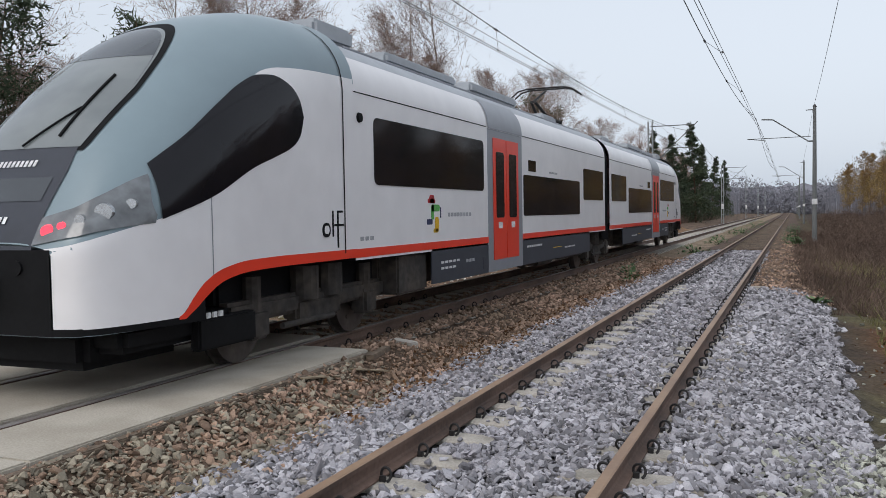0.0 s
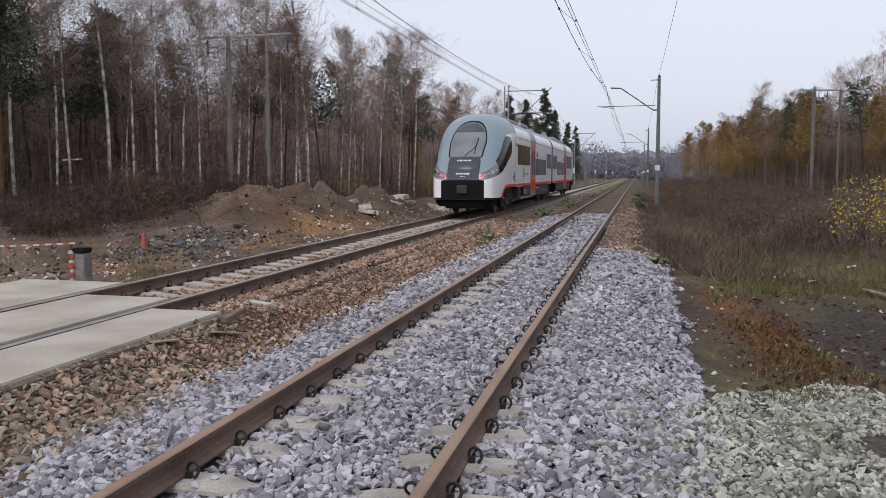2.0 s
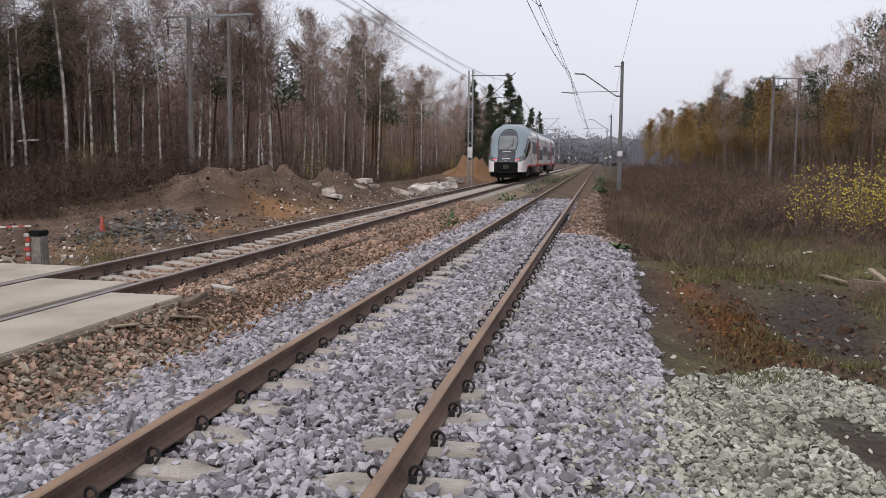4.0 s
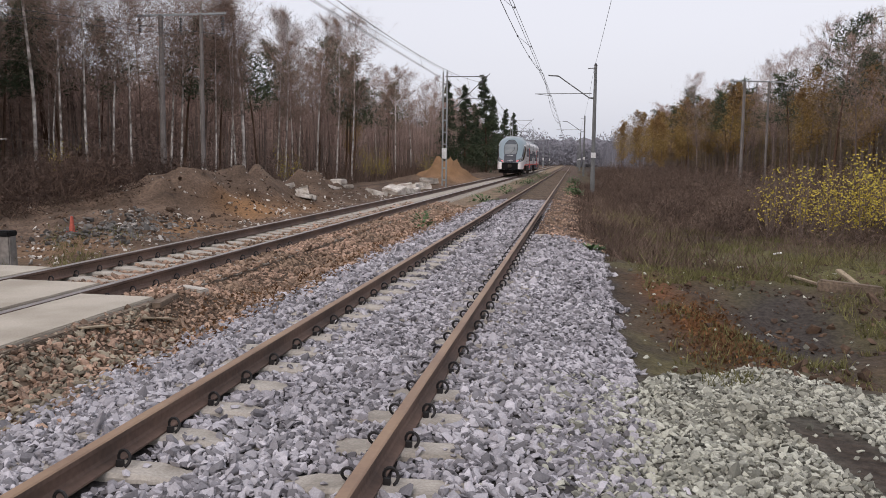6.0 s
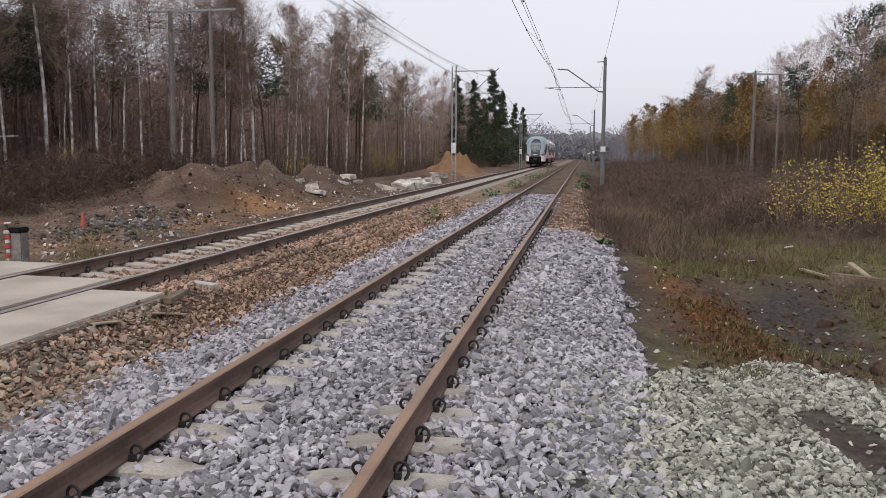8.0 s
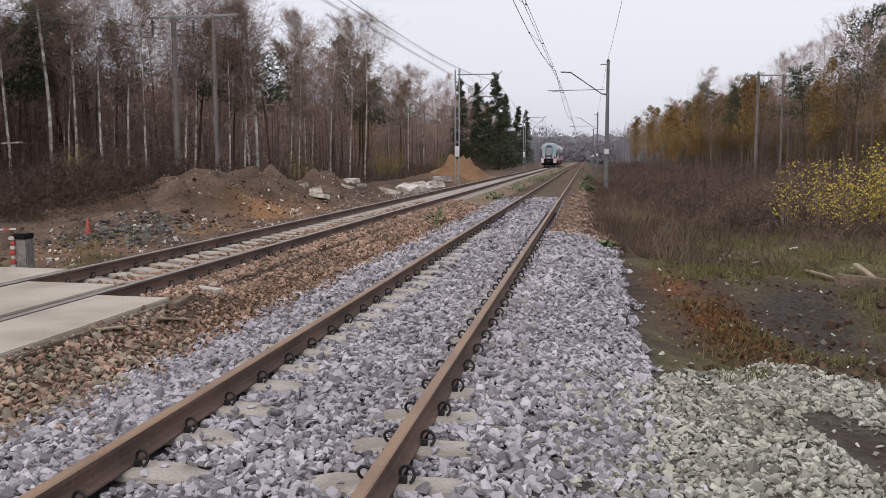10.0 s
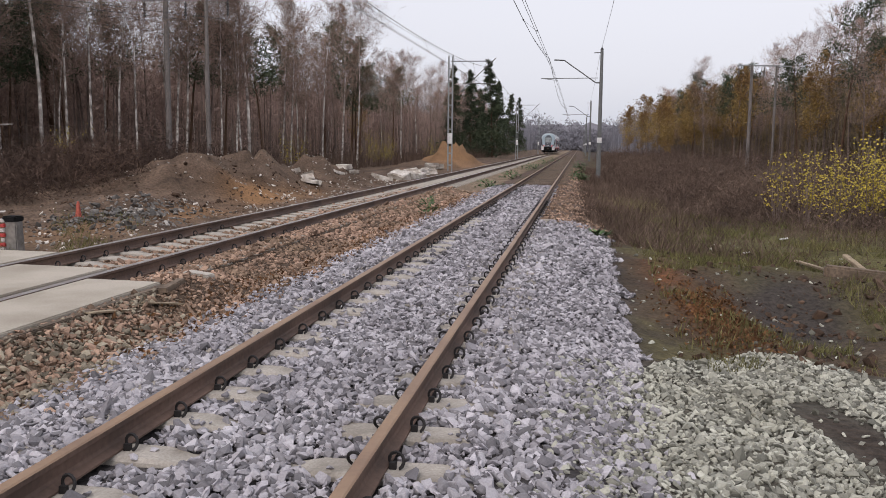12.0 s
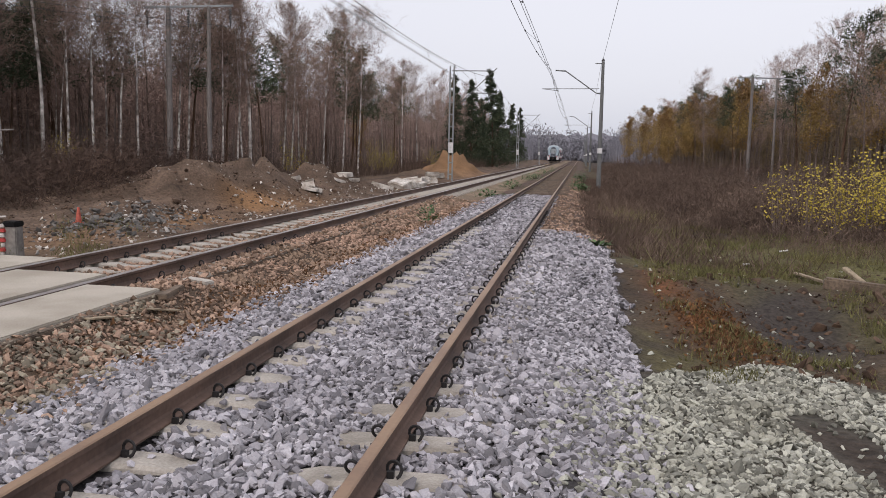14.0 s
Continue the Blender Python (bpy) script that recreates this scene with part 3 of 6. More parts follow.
keep = (x > 1.95 + 0.4 * rng.normal(0, 0.7, len(x)) - 0.12 * np.maximum(4.0 - y, 0)) & (y < pad_end(x) + 0.25 * w) & ~(soil & (rng.uniform(0, 1, len(x)) > 0.04))
x, y = x[keep], y[keep]
stones("pale_gravel", M["stone_pale"], x, y, rng.gamma(10, 0.0225 / 10, len(x)), "pale greenish-grey coarse gravel of a trackside path", "gravel")


# ---------------------------------------------------------------- train
HALF = 19.0          # from the joint between the cars to the tip of a cab
UU = [0, 0.06, 0.2, 0.5, 1.0, 2.0, 3.0, 4.0]
HW = [0.80, 0.98, 1.10, 1.20, 1.29, 1.37, 1.41, 1.42]
TU = [0, 0.1, 0.3, 0.6, 1.0, 1.5, 2.0, 2.6, 3.3, 4.0]
TZ = [1.36, 1.55, 1.87, 2.28, 2.70, 3.13, 3.47, 3.75, 3.92, 3.97]
SU = [0, 0.3, 0.6, 1.0, 2.0, 3.0, 4.0]
SH = [0.1, 0.55, 0.9, 1.15, 1.25, 1.1, 0.97]
ROUND = 2.3


def curve(xs, ys, x):
    """A smooth line through the points, with no overshoot to speak of."""
    xs, ys = np.asarray(xs, float), np.asarray(ys, float)
    d = np.diff(ys) / np.diff(xs)
    m = np.concatenate([[d[0]], np.where(d[:-1] * d[1:] > 0, 2 * d[:-1] * d[1:] / (d[:-1] + d[1:] + 1e-12), 0), [d[-1]]])
    x = np.clip(x, xs[0], xs[-1])
    i = np.clip(np.searchsorted(xs, x) - 1, 0, len(xs) - 2)
    h = xs[i + 1] - xs[i]
    t = (x - xs[i]) / h
    return (2 * t**3 - 3 * t**2 + 1) * ys[i] + (t**3 - 2 * t**2 + t) * h * m[i] + (-2 * t**3 + 3 * t**2) * ys[i + 1] + (t**3 - t**2) * h * m[i + 1]


def side_at(u, z):
    """Half the cab's breadth u behind its tip, at the height z."""
    hw, zt, sh = curve(UU, HW, u), curve(TU, TZ, u), curve(SU, SH, u)
    k = np.clip((z - (zt - sh)) / sh, 0, 1)
    return hw * (1 - k**ROUND) ** (1 / ROUND)


def depth_at(x, z):
    """How far behind the tip the cab reaches the breadth x at the height z."""
    x = np.abs(np.asarray(x, float))
    z = np.asarray(z, float) + 0 * x
    lo, hi = np.zeros_like(x), np.full_like(x, 4.0)
    for _ in range(40):
        mid = (lo + hi) / 2
        ok = (side_at(mid, z) >= x) & (curve(TU, TZ, mid) >= z)
        lo, hi = np.where(ok, lo, mid), np.where(ok, mid, hi)
    return hi


def grid_faces(a, b, base=0):
    return [(base + i * b + j, base + i * b + j + 1, base + (i + 1) * b + j + 1, base + (i + 1) * b + j) for i in range(a - 1) for j in range(b - 1)]


class End:
    """One half of the train. Its parts are laid from the tip of its cab (u = 0) to the joint (u = HALF)."""

    def __init__(self, train, way):
        self.train, self.way = train, way

    def put(self, name, verts, faces, mat, label="", smooth=False, parent=None):
        out = [(v[0], v[1], v[2]) if self.way > 0 else (-v[0], 2 * HALF - v[1], v[2]) for v in verts]
        return solid(name, out, faces, mat, parent or self.train, label, smooth)

    def put_bm(self, name, bm, mat, label="", smooth=False, parent=None):
        bmesh.ops.recalc_face_normals(bm, faces=bm.faces)
        bm.verts.index_update()
        verts, faces = [v.co[:] for v in bm.verts], [[v.index for v in f.verts] for f in bm.faces]
        bm.free()
        return self.put(name, verts, faces, mat, label, smooth, parent)

    def side(self, name, mat, us, low, high, sx, off=0.006, rows=8, label="", parent=None):
        """A panel laid on the cab's flank between two lines over u."""
        us = np.asarray(us)
        zz = low(us)[:, None] + (high(us) - low(us))[:, None] * np.linspace(0, 1, rows)[None]
        uu = us[:, None] + 0 * zz
        xx = side_at(uu, zz) + off
        verts = np.stack([sx * xx, uu - off * 0.3, zz], -1).reshape(-1, 3)
        return self.put(name, verts.tolist(), grid_faces(len(us), rows), mat, label, True, parent)

    def front(self, name, mat, xs, low, high, off=0.006, rows=10, label="", parent=None):
        """A panel laid on the cab's face between two lines over x."""
        xs = np.asarray(xs)
        zz = low(xs)[:, None] + (high(xs) - low(xs))[:, None] * np.linspace(0, 1, rows)[None]
        xx = xs[:, None] + 0 * zz
        uu = depth_at(xx, zz)
        verts = np.stack([xx * (1 + off * 0.7), uu - off, zz + off * 0.4], -1).reshape(-1, 3)
        return self.put(name, verts.tolist(), grid_faces(len(xs), rows), mat, label, True, parent)

    def plate(self, name, mat, u0, u1, z0, z1, sx, r=0.06, thick=0.012, at=1.42, label="", parent=None):
        """A flat panel with rounded corners on the straight flank."""
        ring = []
        for cu, cz, a0 in ((u1 - r, z1 - r, 0), (u0 + r, z1 - r, 90), (u0 + r, z0 + r, 180), (u1 - r, z0 + r, 270)):
            for k in range(5):
                a = radians(a0 + 22.5 * k)
                ring.append((cu + r * math.cos(a), cz + r * math.sin(a)))
        n = len(ring)
        verts = [(sx * (at + thick), u, z) for u, z in ring] + [(sx * (at - 0.02), u, z) for u, z in ring]
        faces = [tuple(range(n))] + [(i, (i + 1) % n, n + (i + 1) % n, n + i) for i in range(n)]
        return self.put(name, verts, faces, mat, label, parent=parent)

    def shell(self, name, mat, us, zb, label=""):
        """The cab's skin: upright ribs from one sill over the roof to the other."""
        ribs = []
        for u in us:
            hw, zt, sh = float(curve(UU, HW, u)), float(curve(TU, TZ, u)), float(curve(SU, SH, u))
            zs = max(zt - sh, zb(u) + 0.02)
            sh = zt - zs
            half = [(hw, zb(u) + (zs - zb(u)) * k / 8) for k in range(8)]
            for k in range(17):
                a = k / 16 * math.pi / 2
                half.append((hw * math.cos(a) ** (2 / ROUND), zs + sh * math.sin(a) ** (2 / ROUND)))
            ribs.append([(x, u, z) for x, z in half] + [(-x, u, z) for x, z in reversed(half[:-1])])
        n = len(ribs[0])
        verts = [p for r in ribs for p in r]
        faces = grid_faces(len(ribs), n) + [tuple(range(n))]
        return self.put(name, verts, faces, mat, label, True)

    def body(self):
        """The straight car body between cab and joint: flanks, cant rail and roof in separate skins."""
        us = np.linspace(3.97, HALF - 0.32, 8)
        q = [(1.42 * (1 - k**ROUND) ** (1 / ROUND), 3.0 + 0.85 * k) for k in np.linspace(0, 1, 40)]
        cant = [p for p in q if p[1] < 3.47]
        roof = [cant[-1]] + [p for p in q if p[1] >= 3.47]
        for sx in (1, -1):
            self.put("side_wall", [(sx * 1.42, u, z) for u in us for z in (1.0, 1.5, 2.0, 2.5, 3.0)], grid_faces(len(us), 5), M["white_paint"])
            self.put("cant_rail", [(sx * x, u, z) for u in us for x, z in cant], grid_faces(len(us), len(cant)), M["white_paint"], smooth=True)
            for u0, u1, z in ((3.97, HALF - 10.25, 3.012), (HALF - 8.15, HALF - 0.35, 3.012)):
                self.plate("panel_joint", M["black"], u0, u1, z, z + 0.014, sx, r=0.005, thick=0.004)
        ring = [(x, z) for x, z in roof] + [(-x, z) for x, z in reversed(roof[:-1])]
        self.put("roof", [(x, u, z) for u in us for x, z in ring], grid_faces(len(us), len(ring)), M["roof_paint"], "light grey roof", smooth=True)
        bm = bmesh.new()
        box(bm, -1.05, 1.05, 5.3, HALF - 2.4, 0.5, 0.98, 0.02)
        self.put_bm("underfloor_equipment", bm, M["under"])
        self.put("floor_pan", [(-1.4, 3.97, 1.0), (1.4, 3.97, 1.0), (1.4, HALF - 0.3, 1.0), (-1.4, HALF - 0.3, 1.0)], [(0, 1, 2, 3)], M["under"])

    def cab(self):
        zb = lambda u: float(curve([0, 0.9, 1.3, 1.8, 4.0], [0.60, 0.62, 0.95, 1.04, 1.06], u))
        us = np.concatenate([np.linspace(0, 1, 14) ** 2 * 0.6, np.linspace(0.7, 4.0, 24)])
        self.shell("cab_shell", M["shell"], us, zb, "smooth blue-grey streamlined cab shell")
        col = np.concatenate([np.linspace(0, 1, 12) ** 2 * 0.5, np.linspace(0.56, 3.98, 44)])
        foot = lambda u: curve([0, 0.95, 1.08, 1.25, 1.5, 1.9, 2.6, 4.0], [0.66, 0.67, 0.80, 0.95, 1.06, 1.12, 1.135, 1.135], u)
        brow = lambda u: curve([0, 0.1, 0.4, 0.8, 1.4, 1.8, 2.05, 2.25, 2.6, 3.2, 4.0], [1.31, 1.36, 1.45, 1.55, 1.77, 2.1, 2.6, 3.0, 3.1, 3.14, 3.16], u)
        win_u = np.concatenate([np.linspace(0.78, 2.6, 26), 2.6 + 0.27 * np.sin(np.linspace(0.12, 1, 12) * math.pi / 2)])
        win_lo = lambda u: curve([0.78, 1.4, 2.0, 2.4, 2.65, 2.8, 2.87], [1.535, 1.74, 2.03, 2.17, 2.27, 2.4, 2.6], u)
        win_hi = lambda u: curve([0.78, 1.2, 1.6, 2.0, 2.25, 2.45, 2.65, 2.8, 2.87], [2.02, 2.3, 2.6, 2.87, 2.98, 3.0, 2.93, 2.78, 2.6], u)
        for sx in (1, -1):
            self.side("lower_fairing", M["white_paint"], col, foot, brow, sx, rows=14, label="white lower cab fairing")
            self.side("bottom_valance", M["black"], np.concatenate([np.linspace(0, 1, 8) ** 2 * 0.5, np.linspace(0.56, 1.25, 8)]), lambda u: 0.61 + 0 * u, lambda u: np.minimum(foot(u), 0.67 + 0.2 * (u > 1)), sx, rows=3)
            self.side("red_stripe", M["red_paint"], np.linspace(0.93, 3.98, 40), lambda u: foot(u) - curve([0.93, 1.2, 1.6, 4.0], [0.02, 0.14, 0.11, 0.1], u), lambda u: foot(u) + 0.004, sx, off=0.010, rows=3, label="red waist stripe")
            self.side("cab_side_window", M["glass"], win_u, win_lo, win_hi, sx, off=0.012, rows=12, label="curved dark cab side window")
            xs = sx * (0.60 + 0.645 * np.sin(np.linspace(0, 1, 26) * math.pi / 2))
            lamp = self.front("headlamp", M["lamp_glass"], xs, lambda x: np.interp(np.abs(x), [0.6, 1.0, 1.245], [1.335, 1.41, 1.50]), lambda x: np.interp(np.abs(x), [0.6, 0.85, 1.0, 1.1, 1.15, 1.2, 1.245], [1.56, 1.64, 1.76, 1.88, 1.93, 1.76, 1.57]), off=0.010, label="clear headlamp unit with reflectors")
            for x, z, r, m in ((0.70, 1.45, 0.06, "tail"), (0.81, 1.49, 0.04, "tail"), (0.93, 1.54, 0.05, "chrome"), (1.05, 1.60, 0.085, "chrome"), (1.15, 1.67, 0.05, "chrome")):
                bm = bmesh.new()
                u = float(depth_at(np.array([x]), np.array([z]))[0])
                rod(bm, (sx * x, u + 0.02, z), (sx * x * 1.02, u - 0.022, z), r, r * 0.85, 16)
                self.put_bm("lamp_bulb" if m == "chrome" else "tail_light", bm, M[m], "red tail light" if m == "tail" else "round reflector", parent=lamp)
            self.side("cab_joint", M["black"], np.linspace(3.70, 3.725, 3), lambda u: 1.1 + 0 * u, lambda u: 3.85 + 0 * u, sx, off=0.012, rows=24)
            self.side("fairing_joint", M["grey_paint"], np.linspace(1.36, 1.372, 3), lambda u: foot(u), lambda u: brow(u), sx, off=0.009, rows=10)
            bm = bmesh.new()
            box(bm, sx * 1.36 - 0.006, sx * 1.36 + 0.025 * sx + 0.006, 2.66, 2.71, 2.29, 2.38)
            self.put_bm("door_handle", bm, M["lettering"])
            for k in range(3):
                bm = bmesh.new()
                box(bm, sx * 1.31 - 0.01, sx * 1.31 + 0.01, 1.28 + 0.09 * k, 1.33 + 0.09 * k, 0.62, 0.67)
                self.put_bm("valve_tag", bm, M["lettering"])
            bm = bmesh.new()
            box(bm, sx * 1.15 - 0.06, sx * 1.15 + 0.06, 1.3, 2.2, 0.30, 0.60, 0.02)
            self.put_bm("bogie_guard", bm, M["black"])
        x = np.linspace(-0.60, 0.60, 33)
        self.front("front_mask", M["dark_paint"], x, lambda x: 1.30 + 0 * x, lambda x: 2.2 - 6 * np.maximum(np.abs(x) - 0.56, 0), off=0.009, label="dark grey front mask")
        arch = lambda x, w, top: 2.6 + (top - 2.6) * np.sqrt(np.clip(1 - (np.abs(x) / w) ** 2.6, 0, 1))
        w = 0.70 * np.sin(np.linspace(-1, 1, 41) * math.pi / 2)
        self.front("windscreen_seal", M["black"], w, lambda x: 2.14 + 9 * np.maximum(np.abs(x) - 0.64, 0), lambda x: arch(x, 0.705, 3.60), off=0.007, rows=20, label="black windscreen surround")
        w = 0.655 * np.sin(np.linspace(-1, 1, 41) * math.pi / 2)
        self.front("windscreen", M["screen"], w, lambda x: 2.17 + 9 * np.maximum(np.abs(x) - 0.59, 0), lambda x: arch(x, 0.66, 3.53), off=0.013, rows=20, label="tall rounded windscreen reflecting grey sky, brightness put into its pale colour")
        w = 0.63 * np.sin(np.linspace(-1, 1, 41) * math.pi / 2)
        self.front("sun_shade", M["shade"], w, lambda x: np.minimum(3.12 + 0 * x, arch(x, 0.64, 3.50) - 0.01), lambda x: arch(x, 0.64, 3.50), off=0.016, rows=8, label="dark tinted band across the windscreen top")
        x = np.linspace(-0.5, 0.5, 9)
        self.front("display_panel", M["shade"], x, lambda x: 1.70 + 0 * x, lambda x: 1.90 + 0 * x, off=0.014, rows=3)
        for z0, z1, n, wide in ((2.0, 2.055, 11, 0.27), (1.51, 1.57, 9, 0.26), (1.42, 1.445, 4, 0.09)):
            for k in range(n):
                x0 = -wide + 2 * wide * k / n
                self.front("number_bar", M["lettering"], np.linspace(x0, x0 + 1.3 * wide / n, 3), lambda x: z0 + 0 * x, lambda x: z1 + 0 * x, off=0.017, rows=3)
        self.front("lower_bumper", M["black"], 1.02 * np.sin(np.linspace(-1, 1, 41) * math.pi / 2), lambda x: 0.605 + 0 * x, lambda x: 0.665 + 0 * x, off=0.009, rows=4)
        # No hollow here: a flat black panel paints the dark inside the bay.
        self.front("coupler_bay_dark", M["black"], np.linspace(-0.79, 0.79, 25), lambda x: 0.605 + 0 * x, lambda x: 1.30 + 0 * x, off=0.010, label="flat black panel with the coupler bay's dark painted on")
        bm = bmesh.new()
        rod(bm, (0, 0.5, 0.98), (0, -0.10, 0.98), 0.11, 0.11, 14)
        box(bm, -0.19, 0.19, -0.16, -0.06, 0.83, 1.13, 0.03)
        self.put_bm("coupler", bm, M["under"], "black automatic coupler")
        for sx in (1, -1):
            bm = bmesh.new()
            rod(bm, (sx * 0.45, 0.05, 1.16), (sx * 0.45, -0.03, 1.16), 0.05, 0.06, 12)
            self.put_bm("bumper_pad", bm, M["black"])
        bm = bmesh.new()
        box(bm, -0.8, 0.8, 0.30, 1.6, 0.26, 0.62, 0.08)
        box(bm, -1.12, 1.12, 0.42, 2.3, 0.40, 0.64, 0.06)
        # Added block above the bogie, so no light shows through under the floor.
        box(bm, -0.95, 0.95, 1.9, 5.4, 0.62, 1.04, 0.04)
        self.put_bm("deflector_and_light_block", bm, M["black"])
        a = np.linspace(0, 1, 9)
        bx, bz = 0.33 + 0.05 * a, 2.28 + 0.62 * a
        bu = depth_at(bx, bz) - 0.03
        bm = bmesh.new()
        for i in range(8):
            rod(bm, (bx[i], bu[i], bz[i]), (bx[i + 1], bu[i + 1], bz[i + 1]), 0.016, 0.016, 6)
        ax_, az_ = -0.02 + 0.36 * a, 2.2 + 0.36 * a
        au_ = depth_at(ax_, az_) - 0.035
        for i in range(8):
            rod(bm, (ax_[i], au_[i], az_[i]), (ax_[i + 1], au_[i + 1], az_[i + 1]), 0.010, 0.010, 6)
        self.put_bm("wiper", bm, M["black"], "black windscreen wiper")

    def fittings(self):
        J = HALF
        for sx in (1, -1):
            self.plate("window_pane", M["glass"], J - 2.95, J - 0.62, 1.84, 2.62, sx, label="dark saloon window")
            self.plate("window_pane", M["glass"], J - 8.1, J - 3.4, 1.48, 2.28, sx, label="dark saloon window")
            self.plate("window_pane", M["glass"], J - 14.5, J - 10.42, 1.92, 2.76, sx, r=0.09, label="dark saloon window")
            self.plate("destination_display", M["glass"], J - 7.75, J - 7.25, 2.36, 2.58, sx, r=0.02)
            self.plate("red_stripe", M["red_paint"], 3.97, J - 10.2, 1.03, 1.135, sx, r=0.004, thick=0.006, label="red waist stripe")
            self.plate("red_stripe", M["red_paint"], J - 8.2, J - 0.33, 1.03, 1.135, sx, r=0.004, thick=0.006, label="red waist stripe")
            self.plate("door_surround", M["grey_paint"], J - 10.2, J - 8.2, 0.52, 3.0, sx, r=0.02, thick=0.005, label="grey door surround")
            q = [(1.425 * (1 - k**ROUND) ** (1 / ROUND), 3.0 + 0.855 * k) for k in np.linspace(0, 0.62, 12)]
            self.put("door_header", [(sx * (x + 0.006), u, z + 0.003) for u in (J - 10.2, J - 8.2) for x, z in q], grid_faces(2, 12), M["grey_paint"], smooth=True)
            for u0, u1 in ((J - 9.93, J - 9.215), (J - 9.185, J - 8.47)):
                leaf = self.plate("door_leaf", M["red_paint"], u0, u1, 0.72, 2.86, sx, r=0.03, thick=0.016, label="red sliding door leaf")
                self.plate("door_window", M["glass"], u0 + 0.14, u1 - 0.14, 1.46, 2.62, sx, r=0.05, thick=0.022, parent=leaf)
                self.plate("door_sticker", M["lettering"], u0 + 0.25, u1 - 0.25, 1.27, 1.38, sx, r=0.01, thick=0.020, parent=leaf)
            self.plate("skirt", M["dark_paint"], J - 12.7, J - 10.22, 0.52, 1.03, sx, r=0.02, thick=0.0, label="dark grey underfloor skirt")
            self.plate("skirt", M["dark_paint"], J - 8.18, J - 2.3, 0.52, 1.03, sx, r=0.02, thick=0.0, label="dark grey underfloor skirt")
            self.plate("step_panel", M["dark_paint"], J - 10.5, J - 10.24, 0.60, 0.80, sx, r=0.01, thick=0.008)
            for u0, n, z, h, m, step in ((J - 12.35, 5, 0.80, 0.035, "lettering", 0.16), (J - 12.35, 4, 0.71, 0.035, "lettering", 0.16), (J - 11.3, 3, 0.76, 0.05, "soft_lettering", 0.14),
                                         (J - 7.9, 7, 0.85, 0.04, "lettering", 0.16), (J - 4.9, 8, 0.72, 0.035, "lettering", 0.13), (J - 12.05, 8, 1.50, 0.06, "soft_lettering", 0.13), (J - 14.9, 3, 1.23, 0.05, "soft_lettering", 0.13), (J - 6.2, 6, 2.37, 0.04, "soft_lettering", 0.12)):
                for k in range(n):
                    self.plate("lettering_bar", M[m], u0 + step * k, u0 + step * (k + 0.72), z, z + h, sx, r=0.004, thick=0.004)
            self.plate("panel_bar", M["logo_yellow"], J - 5.9, J - 5.2, 0.76, 0.775, sx, r=0.004, thick=0.004)
            for u0, u1, z0, z1, m, r in ((-12.82, -12.55, 1.70, 1.76, "logo_crimson", 0.025), (-12.76, -12.58, 1.70, 1.82, "logo_crimson", 0.05), (-12.70, -12.60, 1.46, 1.68, "logo_green", 0.04), (-12.70, -12.38, 1.58, 1.68, "logo_green", 0.045), (-12.86, -12.66, 1.39, 1.47, "logo_blue", 0.03), (-12.56, -12.42, 1.28, 1.50, "logo_yellow", 0.05), (-12.62, -12.45, 1.27, 1.33, "logo_yellow", 0.025), (-12.36, -12.33, 1.48, 1.64, "logo_blue", 0.012)):
                self.plate("emblem_piece", M[m], J + u0, J + u1, z0, z1, sx, r=r, thick=0.005)
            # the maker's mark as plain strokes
            for u0, u1, z0, z1, r in ((3.20, 3.37, 1.30, 1.46, 0.07), (3.42, 3.445, 1.30, 1.60, 0.01), (3.53, 3.56, 1.17, 1.60, 0.012), (3.46, 3.68, 1.42, 1.445, 0.01), (3.54, 3.66, 1.575, 1.60, 0.01)):
                self.plate("maker_mark", M["black"], u0, u1, z0, z1, sx, r=r, thick=0.009)
            self.plate("maker_mark_gap", M["white_paint"], 3.235, 3.34, 1.335, 1.43, sx, r=0.04, thick=0.0105)
            bm = bmesh.new()
            rod(bm, (sx * 1.41, 4.12, 2.72), (sx * 1.45, 4.12, 2.72), 0.065, 0.055, 14)
            self.put_bm("camera_port", bm, M["black"])
            for u0, u1, z0, z1 in ((5.35, 6.35, 0.45, 1.0), (12.2, 13.4, 0.42, 0.95), (14.0, 16.3, 0.45, 0.95)):
                bm = bmesh.new()
                box(bm, sx * 1.1 - 0.22, sx * 1.1 + 0.22, u0, u1, z0, z1, 0.03)
                self.put_bm("equipment_box", bm, M["under"])
        for u0, u1, w, h in ((4.2, 5.2, 0.8, 0.15), (6.2, 9.0, 0.8, 0.07), (9.6, 12.4, 0.85, 0.09), (15.0, 16.2, 0.7, 0.08)):
            bm = bmesh.new()
            box(bm, -w, w, u0, u1, 3.75, 3.86 + h, 0.05)
            self.put_bm("roof_unit", bm, M["roof_paint"], "grey rooftop equipment box")
        for sx in (1, -1):
            bm = bmesh.new()
            for k in range(9):
                rod(bm, (sx * 0.95, 5.0 + 1.45 * k, 3.58), (sx * 0.95, 5.0 + 1.45 * k, 3.69), 0.02, 0.02, 6)
            rod(bm, (sx * 0.95, 4.6, 3.69), (sx * 0.95, 17.6, 3.69), 0.022, 0.022, 6)
            self.put_bm("roof_conduit", bm, M["grey_paint"])


